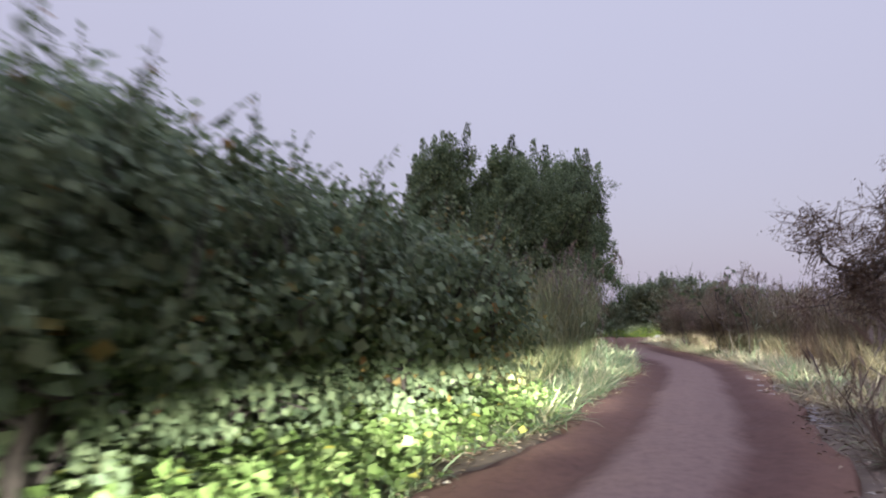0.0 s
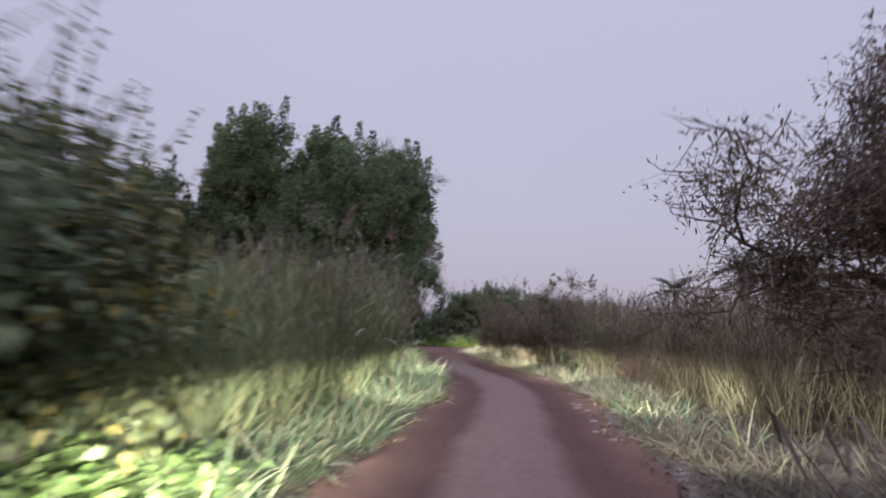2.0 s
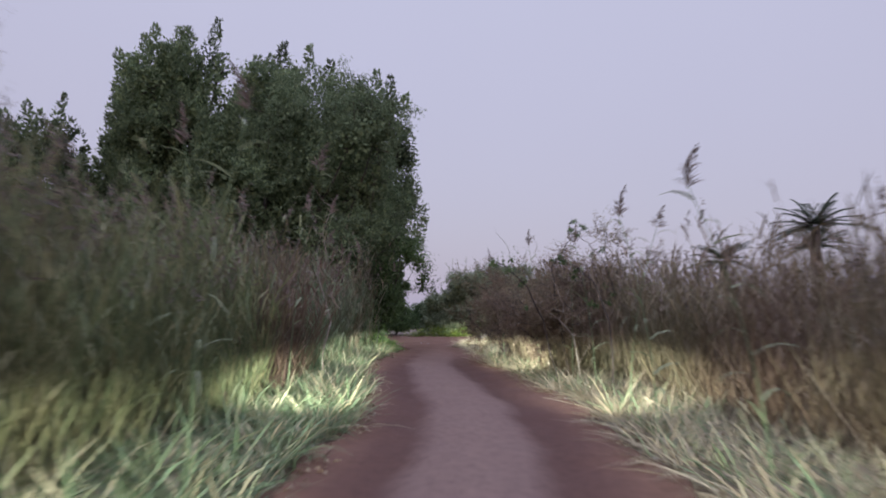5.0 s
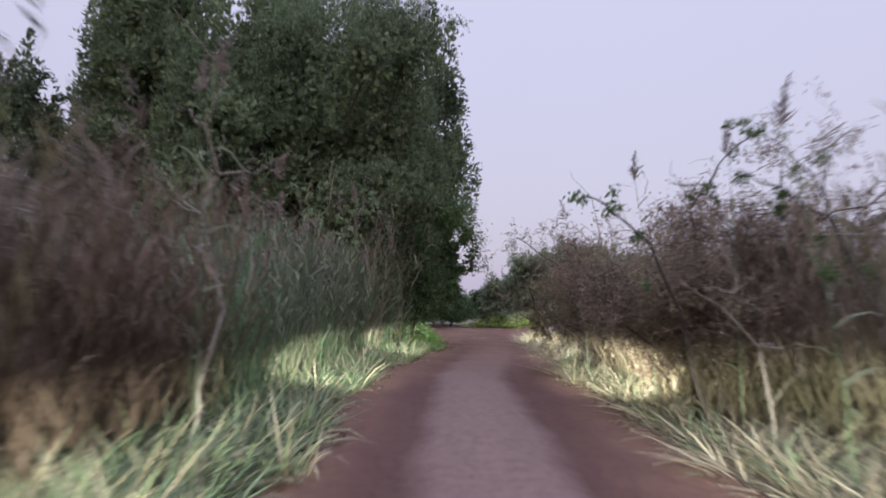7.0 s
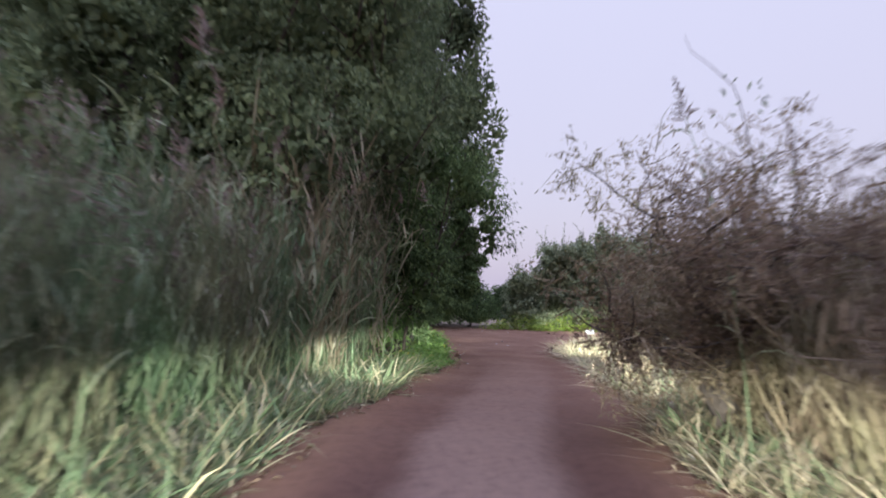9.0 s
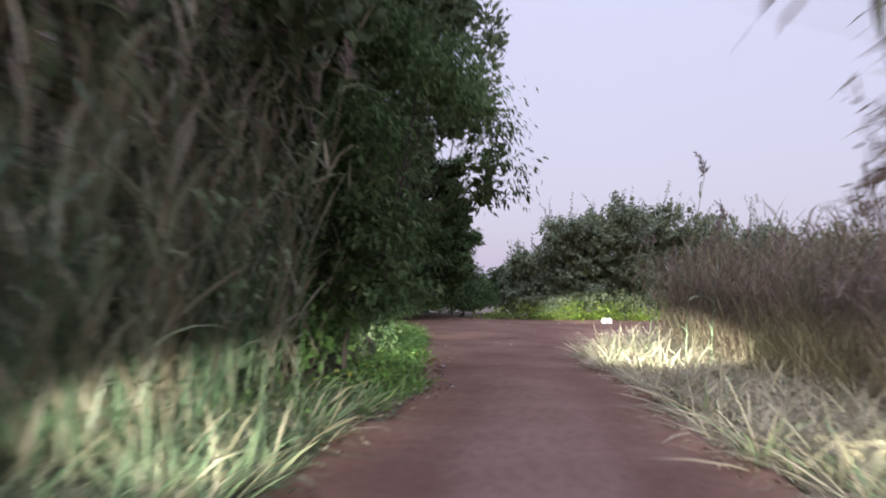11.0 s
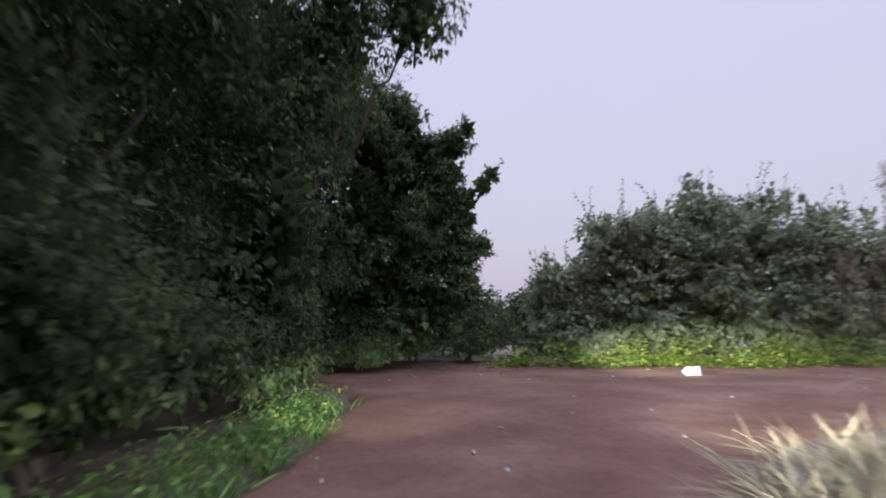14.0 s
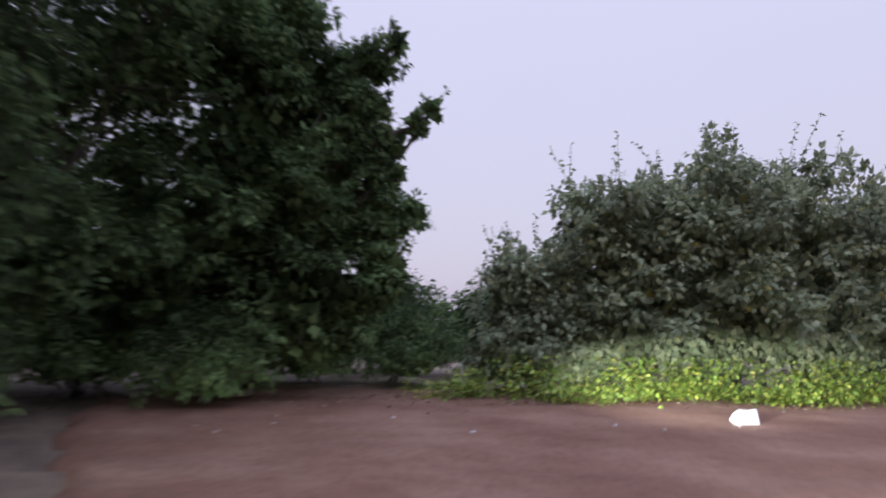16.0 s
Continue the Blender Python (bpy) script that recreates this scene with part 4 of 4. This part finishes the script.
# ---- verge grass ----
def grass(name, spots, length, width, material, seed, label, toward=0.0, lift=0.9, droop=0.6):
    rng = np.random.default_rng(seed)
    n = len(spots)
    per = 9
    ri = np.repeat(np.arange(n), per)
    P = np.concatenate([spots, np.full((n, 1), -0.02)], 1)[ri] + rng.normal(0, 0.05, (n * per, 3)) * (1, 1, 0)
    a = rng.uniform(0, 2 * math.pi, len(P))
    A = np.stack([np.cos(a) + toward, np.sin(a), np.abs(rng.normal(lift, 0.5, len(P))) + 0.1], 1)
    bag = Bag()
    blades(bag, P, A, length * rng.uniform(0.45, 1.3, len(P)), width * rng.uniform(0.6, 1.4, len(P)), rng.uniform(0.2, 1.0, len(P)) * droop, rng)
    tagged(part(name, bag, material), label, "grass", kind="stuff")


grass("grass_verge", edge_strip(rng, 2400, 6.0, 31.5, -1, -0.05, 1.3), 0.68, 0.017, M_GRASS, 111, "long drooping green and straw grass on the verge")
grass("grass_verge", edge_strip(rng, 500, -6, 6.5, -1, -0.05, 1.0), 0.4, 0.014, M_GRASS, 112, "short green grass among broad weeds", toward=0.2)
grass("grass_verge", edge_strip(rng, 3500, 14, 39.5, 1, 0.0, 2.7), 0.68, 0.015, M_STRAW, 113, "flattened straw-coloured dry grass on the verge", toward=-0.35, lift=0.1, droop=0.4)
grass("grass_verge", edge_strip(rng, 650, 36.2, 39.3, 1, 0.0, 2.2), 0.75, 0.02, M_STRAW, 117, "thick pile of flattened pale straw beside the clearing", toward=-0.3, lift=0.22, droop=0.5)
grass("grass_verge", edge_strip(rng, 1000, 5.6, 14.5, 1, 0.3, 3.0, 1.3), 0.55, 0.015, M_UNLITSTRAW, 116, "low flattened straw grass on the verge, darkened as if unlit", toward=-0.35, lift=0.25)
grass("grass_verge", edge_strip(rng, 420, 11, 30, 1, 0.15, 1.1), 0.55, 0.016, M_GRASS, 114, "green grass among straw on the verge")
grass("grass_verge", edge_strip(rng, 430, 30, 41.8, -1, 0.0, 0.9), 0.35, 0.018, M_WEED, 115, "bright green weeds under the trees")


# ---- broad-leaved weeds under the hedge ----
def weeds(name, spots, height, leaf, material, seed, label):
    rng = np.random.default_rng(seed)
    n, per = len(spots), 14
    ri = np.repeat(np.arange(n), per)
    P = np.concatenate([spots, np.zeros((n, 1))], 1)[ri] + np.stack([rng.normal(0, 0.12, n * per), rng.normal(0, 0.12, n * per), height * rng.random(n * per)], 1)
    A = rng.normal(0, 1, P.shape) * (1, 1, 0.3)
    N = np.array((0, 0, 1.0)) + rng.normal(0, 0.45, P.shape)
    f = rng.uniform(0.6, 1.3, len(P))
    bag = Bag()
    leaves(bag, P, A, N, leaf[0] * f, leaf[1] * f, OVATE)
    tagged(part(name, bag, material), label, "weeds", kind="stuff")


weeds("weeds", edge_strip(rng, 1300, -6, 7.0, -1, 0.0, 1.4), 0.45, (0.092, 0.076), M_VERGEWEED, 121, "bright green broad-leaved weeds under the hedge")
weeds("weeds", edge_strip(rng, 390, 30, 41.8, -1, 0.1, 1.0), 0.32, (0.075, 0.035), M_WEED, 122, "bright green weeds under the trees")
spot = []
for cx in np.arange(11.6, 24.5, 0.62):
    r, n = rng.uniform(0.25, 0.6), int(rng.uniform(22, 48))
    spot.append(np.stack([*bend(cx + rng.normal(0, r, n), 50.7 + 0.5 * math.sin(cx * 1.7) + rng.normal(0, r * 0.7, n))], 1))
spot.append(np.stack([*bend(16.1 + rng.normal(0, 0.4, 40), 51.0 + rng.normal(0, 0.3, 40))], 1))
for k, (h, seed) in enumerate([(0.3, 123), (0.55, 124), (0.78, 125)]):
    weeds("weeds", np.concatenate(spot[k::3]), h, (0.09, 0.07), M_BUSHWEED, seed, "yellow-green weeds along the foot of the bushes")


def litter(name, spots, seed, label):
    rng = np.random.default_rng(seed)
    n = len(spots)
    P = np.concatenate([spots, rng.uniform(0.02, 0.05, (n, 1))], 1)
    bag = Bag()
    leaves(bag, P, rng.normal(0, 1, P.shape) * (1, 1, 0.15), np.array((0, 0, 1.0)) + rng.normal(0, 0.25, P.shape), rng.uniform(0.03, 0.11, n), rng.uniform(0.012, 0.045, n), OVATE)
    tagged(part(name, bag, M_LITTER), label, "leaf litter", kind="stuff")


litter("leaf_litter", edge_strip(rng, 2600, -4, 36, -1, -0.35, 0.25), 131, "brown fallen leaves and straw along the edge of the track")
litter("leaf_litter", edge_strip(rng, 2600, -4, 42, 1, -0.25, 0.25), 132, "brown fallen leaves and straw along the edge of the track")
xs = rng.uniform(3, 22, 900)
litter("leaf_litter", np.stack([*bend(xs, 50.2 + rng.normal(0, 0.7, 900))], 1), 133, "brown litter along the back of the clearing")


# ---- single plants, dead wood, palms and litter ----
def reed_thing(seed, h):
    """One reed with its stalk, long leaves and plume."""
    rng = np.random.default_rng(seed)
    root = new("reed")
    tagged(root, "single tall reed with drooping leaves and a feathery plume", "reed", "single reeds")
    lean = rng.normal(0, 0.12, 2) * h
    pts = np.array([(lean[0] * u * u, lean[1] * u * u, h * u - 0.05) for u in np.linspace(0, 1, 8)])
    b = Bag()
    tube(b, pts, np.linspace(0.007, 0.003, 8), 6)
    stalk = part("stalk", b, M_GREENREED, root)
    for i in range(11):
        u = 0.25 + 0.7 * i / 10
        p = np.array([(lean[0] * u * u, lean[1] * u * u, h * u - 0.05)])
        a = i * 2.4 + rng.normal(0, 0.4)
        b = Bag()
        blades(b, p, np.array([(math.cos(a), math.sin(a), rng.uniform(0.5, 1.3))]), rng.uniform(0.35, 0.6), rng.uniform(0.02, 0.03), rng.uniform(0.3, 0.9), rng, 4)
        part("leaf", b, M_GRASS, root)
    k = 60
    u = np.linspace(0, 1, k)
    top = pts[-1]
    P = top + np.stack([0.14 * u * u, 0.05 * u * u, 0.34 * u - 0.04], 1)
    b = Bag()
    leaves(b, P, rng.normal(0, 0.55, P.shape) + (0.3, 0, 0.7), rng.normal(0, 1, P.shape), 0.13 * (1.15 - u), 0.018, LANCE)
    part("plume", b, M_PLUME, stalk)
    return root


REED_SPOTS = [(2.6, 11.3, 2.5), (1.6, 12.0, 2.6), (3.4, 12.6, 2.6), (4.2, 14.8, 2.7), (4.0, 16.4, 2.9), (4.8, 18.2, 3.0), (5.3, 20.4, 2.9), (5.0, 21.4, 3.1), (5.6, 23.0, 2.7), (5.9, 24.6, 2.8),
              (6.2, 26.2, 2.9), (6.4, 27.6, 2.8), (6.9, 29.0, 2.9), (7.2, 30.0, 2.8), (7.3, 30.8, 2.9), (6.9, 30.4, 3.1),
              (11.9, 33.9, 2.9), (12.6, 34.6, 2.4), (13.2, 35.8, 2.3), (10.7, 28.4, 2.6), (11.0, 28.9, 2.4), (10.1, 25.2, 2.8), (10.0, 22.8, 2.9), (9.9, 21.0, 2.8), (9.4, 19.2, 2.5), (9.0, 17.6, 2.4), (12.9, 37.4, 2.2), (13.4, 39.0, 2.3), (8.2, 15.8, 2.3), (8.0, 14.2, 2.2)]
protos = [reed_thing(300 + i, 2.7) for i in range(4)]
rng = np.random.default_rng(31)
for i, (x, y, h) in enumerate(REED_SPOTS):
    if y > 27:
        x, y = bend(x, y)
    src = protos[i % 4]
    m = pose(x, y, 0, 0, 0, rng.uniform(0, 360))
    if i < 4:
        src.matrix_basis = m
        src.scale = (1, 1, h / 2.7)
    else:
        ob = copy_thing(src, m)
        ob.scale = (1, 1, h / 2.7)


def weed_plant(seed, yellow=False):
    """A low broad-leaved plant: a stem and single leaves."""
    rng = np.random.default_rng(seed)
    root = new("weed_plant")
    tagged(root, "low green weed with one yellow leaf" if yellow else "low bright-green weed with rounded leaves", "weed plant", "" if yellow else "verge weeds")
    b = Bag()
    tube(b, limb_path(rng, (0, 0, -0.03), (rng.normal(0, 0.04), rng.normal(0, 0.04), 0.42), 0.1, 5), np.linspace(0.007, 0.003, 5), 5)
    part("stem", b, M_WEED, root)
    for i in range(12):
        a = i * 2.4 + rng.normal(0, 0.3)
        z = 0.1 + 0.36 * i / 11
        out = np.array([(math.cos(a), math.sin(a), rng.uniform(-0.1, 0.4))])
        b = Bag()
        f = rng.uniform(0.8, 1.35)
        leaves(b, np.array([(0, 0, z)]) + out * 0.05, out, np.array([(0, 0, 1.0)]) + rng.normal(0, 0.3, (1, 3)), 0.1 * f, 0.085 * f, OVATE)
        if yellow and i == 11:
            part("leaf", b, M_YELLOW, root, "large yellow leaf")
        else:
            part("leaf", b, M_VERGEWEED, root)
    return root


M_YELLOW = leaf_material("yellow_leaf", [(0.0, (0.55, 0.42, 0.03)), (1.0, (0.6, 0.47, 0.04))])
weed_protos = [weed_plant(400 + i) for i in range(3)]
spots = edge_strip(rng, 58, 2.0, 7.0, -1, 0.15, 1.3)
for i, (x, y) in enumerate(spots):
    m = pose(x, y, 0.0, 0, 0, rng.uniform(0, 360))
    if i < 3:
        weed_protos[i].matrix_basis = m
    else:
        copy_thing(weed_protos[i % 3], m)
weed_plant(410, True).location = (-0.2, 5.5, 0.0)


def grass_tuft(seed, h, blades_n=22):
    rng = np.random.default_rng(seed)
    root = new("grass_tuft")
    tagged(root, "tuft of long pale-green grass blades on the verge", "grass tuft", "grass tufts")
    for i in range(blades_n):
        a = rng.uniform(0, 6.28)
        b = Bag()
        blades(b, np.array([(rng.normal(0, 0.04), rng.normal(0, 0.04), -0.03)]), np.array([(math.cos(a), math.sin(a), rng.uniform(0.9, 2.6))]), h * rng.uniform(0.6, 1.2), rng.uniform(0.014, 0.026), rng.uniform(0.2, 0.7), rng, 4)
        part("blade", b, M_GRASS if i % 3 else M_STRAW, root)
    return root


tufts = [grass_tuft(500, 0.75), grass_tuft(501, 0.9), grass_tuft(502, 0.65)]
spots = np.concatenate([edge_strip(rng, 22, 7.5, 30, -1, 0.05, 0.7), edge_strip(rng, 24, 9, 38, 1, 0.05, 1.0), [[5.95, 20.2], [6.05, 20.35]]])
for i, (x, y) in enumerate(spots):
    m = pose(x, y, 0.0, 0, 0, rng.uniform(0, 360))
    if i < 3:
        tufts[i].matrix_basis = m
    else:
        copy_thing(tufts[i % 3], m)


def dead_branch(name, at, h, seed, label, lean=(0, 0), leafy=0):
    """A pale dry stalk with a few side twigs, and a bunch of hanging leaves at its tip if leafy."""
    rng = np.random.default_rng(seed)
    root = new(name)
    root.location = (at[0], at[1], 0)
    tagged(root, label, "branch")
    p = limb_path(rng, (0, 0, -0.08), (lean[0], lean[1], h), 0.12, 8)
    b = Bag()
    tube(b, p, np.linspace(0.016, 0.005, 8), 6)
    part("stem", b, M_BARK if leafy else M_DEADWOOD, root)
    for i in range(9):
        s = p[rng.integers(2, 8)]
        d = rng.normal(0, 0.3, 3) + (0, 0, 0.3)
        b = Bag()
        tube(b, limb_path(rng, s, s + d, 0.15, 5), np.linspace(0.006, 0.002, 5), 4)
        part("twig", b, M_BARK if leafy else M_DEADWOOD, root)
    if leafy:
        P = p[rng.integers(4, 8, leafy)] + rng.normal(0, 0.16, (leafy, 3))
        b = Bag()
        leaves(b, P, rng.normal(0, 0.5, P.shape) + (0, 0, -0.7), rng.normal(0, 1, P.shape), rng.uniform(0.05, 0.1, leafy), rng.uniform(0.02, 0.04, leafy), OVATE)
        part("foliage", b, M_HEDGE, root)


dead_branch("dead_branch", (5.2, 20.4), 3.0, 601, "pale dry stalk with short side twigs among reeds", (0.2, 0.1))
dead_branch("dead_branch", (9.7, 20.2), 1.9, 602, "pale bent dry branch in brown scrub", (-0.5, 0.1))
dead_branch("dead_branch", (10.2, 22.6), 2.9, 603, "pale thin bare branch above brown scrub", (0.5, 0.2))
dead_branch("leafy_branch", (10.9, 25.8), 3.0, 604, "thin dark branch with a bunch of leaves above scrub", (-0.4, 0.1), 60)


def arching_branch(base, curve, seed, label, bunches):
    """A thin branch along a curve, with side twigs that end in hanging bunches of leaves."""
    rng = np.random.default_rng(seed)
    root = new("leafy_branch")
    root.location = (base[0], base[1], 0)
    tagged(root, label, "branch")
    p = np.array(curve, float)
    u = np.linspace(0, len(p) - 1, 15)
    path = np.stack([np.interp(u, np.arange(len(p)), p[:, k]) for k in range(3)], 1) + rng.normal(0, 0.012, (15, 3))
    b = Bag()
    tube(b, path, np.linspace(0.016, 0.005, 15), 6)
    stem = part("stem", b, M_BARK, root)
    for i in range(bunches):
        s = path[14 if i == 0 else rng.integers(6, 15)]
        e = s + rng.normal(0, 0.14, 3) * (1, 1, 1) + (0, 0, 0.05) if i else s
        b = Bag()
        tube(b, limb_path(rng, s - (0, 0, 0.01), e + (0.004, 0, 0.01), 0.12, 4), np.linspace(0.004, 0.002, 4), 4)
        part("twig", b, M_BARK, stem)
        k = 26
        P = e + sphere_dirs(rng, k) * rng.uniform(0.01, 0.075, (k, 1)) + (0, 0, -0.03)
        b = Bag()
        leaves(b, P, rng.normal(0, 0.5, P.shape) + (0, 0, -0.8), rng.normal(0, 1, P.shape), rng.uniform(0.04, 0.07, k), rng.uniform(0.018, 0.032, k), OVATE)
        part("foliage", b, M_TREENEAR, stem)


arching_branch((9.68, 21.1), [(0, 0, -0.08), (-0.35, -0.15, 1.1), (-0.75, -0.3, 1.78), (-1.05, -0.15, 2.1), (-1.25, -0.05, 2.25)], 606, "thin arching branch with hanging leaf bunches over the verge", 8)
arching_branch((10.15, 21.6), [(0, 0, -0.08), (-0.3, -0.1, 1.3), (-0.45, -0.2, 2.2), (-0.1, -0.25, 2.75), (0.25, -0.2, 3.05)], 607, "thin bent branch with sparse leaf bunches above brown scrub", 7)
arching_branch((10.6, 20.2), [(0, 0, -0.08), (-0.15, 0.05, 1.4), (-0.45, 0.1, 2.3), (-0.9, 0.2, 2.75)], 608, "thin leaning branch with dark leaf bunches above brown scrub", 7)
arching_branch((9.6, 19.0), [(0, 0, -0.08), (0.05, 0.2, 1.2), (-0.1, 0.5, 1.9), (-0.45, 0.8, 2.2)], 609, "thin leaning branch with sparse dark leaf bunches", 6)


def palm(at, h, seed):
    rng = np.random.default_rng(seed)
    root = new("palm_tree")
    root.location = (at[0], at[1], 0)
    tagged(root, "dark palm tree far beyond the dry scrub", "palm tree", "far palms")
    b = Bag()
    tube(b, limb_path(rng, (0, 0, -0.2), (0.1, 0, h), 0.02, 7), np.linspace(0.26, 0.19, 7), 9)
    part("trunk", b, M_BARK, root)
    for i in range(32):
        a, el = i * 2.4, rng.uniform(-0.1, 1.2)
        d = np.array((math.cos(a) * math.cos(el), math.sin(a) * math.cos(el), math.sin(el)))
        k = 26
        u = np.linspace(0.08, 1, k)
        L = rng.uniform(1.7, 2.3)
        C = np.array((0.1, 0, h)) + d * (u * L)[:, None]
        C[:, 2] -= 0.55 * L * u * u * 0.6
        b = Bag()
        tube(b, C[::5], np.linspace(0.02, 0.006, len(C[::5])), 4)
        side = unit(np.cross(d, (0, 0, 1.0)))
        for sgn in (-1, 1):
            leaves(b, C, np.tile(side * sgn + d * 0.6 + (0, 0, -0.1), (k, 1)), np.tile((0, 0, 1.0), (k, 1)), 0.42 * (1.1 - 0.6 * u), 0.075, LANCE)
        part("frond", b, M_PALM, root)


palm((27.5, 38.5), 4.5, 701)
palm((27.0, 32.0), 5.4, 702)
palm((31.0, 36.0), 5.2, 703)

# a torn sheet of white plastic on the clearing
w = Bag()
n = 13
us = np.linspace(0, 1, n)
half = 0.13 * np.minimum(1, np.sqrt(np.clip(us * 2.6, 0, 1)))
top = np.stack([us * 0.48, half, 0.05 + 0.02 * np.sin(us * 7)], 1)
bot = np.stack([us * 0.48, -half, 0.0 + 0.015 * np.cos(us * 5)], 1)
up = np.array((0, 0, 0.02))
V = np.concatenate([top, bot, top + up, bot + up])
q = []
for i in range(n - 1):
    q += [(i, i + 1, n + i + 1, n + i), (2 * n + i, 3 * n + i, 3 * n + i + 1, 2 * n + i + 1), (i, 2 * n + i, 2 * n + i + 1, i + 1), (n + i, n + i + 1, 3 * n + i + 1, 3 * n + i)]
q += [(n - 1, 3 * n - 1, 4 * n - 1, 2 * n - 1), (0, n, 3 * n, 2 * n)]
w.add(V, np.array(q))
sheet = part("plastic_sheet", w, M_PLASTIC)
tagged(sheet, "white plastic sheet with one rounded end on the dirt", "litter")
sheet.matrix_basis = pose(16.45, 47.2, 0.09, 62, 0, 4) @ Matrix.Scale(0.9, 4)


def scrap(name, at, size, seed, material, label, category, group):
    """A small flat crumpled scrap or stone."""
    rng = np.random.default_rng(seed)
    bm = bmesh.new()
    bmesh.ops.create_icosphere(bm, subdivisions=2, radius=1.0)
    for v in bm.verts:
        k = 1 + 0.3 * noise.noise(v.co * 1.7 + Vector((seed * 3.1, 0, 0)))
        v.co = Vector((v.co.x * size[0] * k, v.co.y * size[1] * k, (v.co.z * k * 0.9 + 0.55) * size[2]))
    me = bpy.data.meshes.new(name)
    bm.to_mesh(me)
    bm.free()
    ob = part(name, me, material)
    tagged(ob, label, category, group)
    ob.matrix_basis = pose(at[0], at[1], 0.01, 0, 0, rng.uniform(0, 360))


STONES = [(4.72, 7.7), (4.95, 8.1), (5.85, 10.7), (6.25, 11.9), (6.95, 13.6)]
rng = np.random.default_rng(76)
for i, (x, y) in enumerate(STONES):
    for j in range(12):
        s = rng.uniform(0.012, 0.05)
        t = rng.normal(0, 0.55)
        scrap("stone", (x - 0.1 + t * 0.45 + rng.normal(0, 0.05), y + t * 0.9), (s * 1.6, s * 0.6, s * 0.25), 800 + i * 20 + j, M_STONE, "small pale flat stone at the edge of the track", "stone", "edge stones")
rng = np.random.default_rng(77)
for i in range(30):
    y = rng.uniform(38, 49.5)
    lo, hi = track_edges(np.array([y]))
    x = mid(y) + rng.uniform(-lo[0] * 0.95, min(hi[0], 10) * 0.95)
    s = rng.uniform(0.015, 0.038)
    scrap("litter_scrap", (x, y), (s, s * 0.7, 0.018), 900 + i, M_PLASTIC if i % 4 == 0 else M_STONE, "small pale scrap lying on red dirt", "litter", "dirt scraps")
for i in range(14):
    y = rng.uniform(33, 40)
    x = mid(y) - track_edges(np.array([y]))[0][0] * rng.uniform(0.75, 1.0)
    s = rng.uniform(0.015, 0.038)
    scrap("litter_scrap", (x, y), (s, s * 0.7, 0.018), 960 + i, M_STONE, "small pale scrap lying on red dirt", "litter", "dirt scraps")
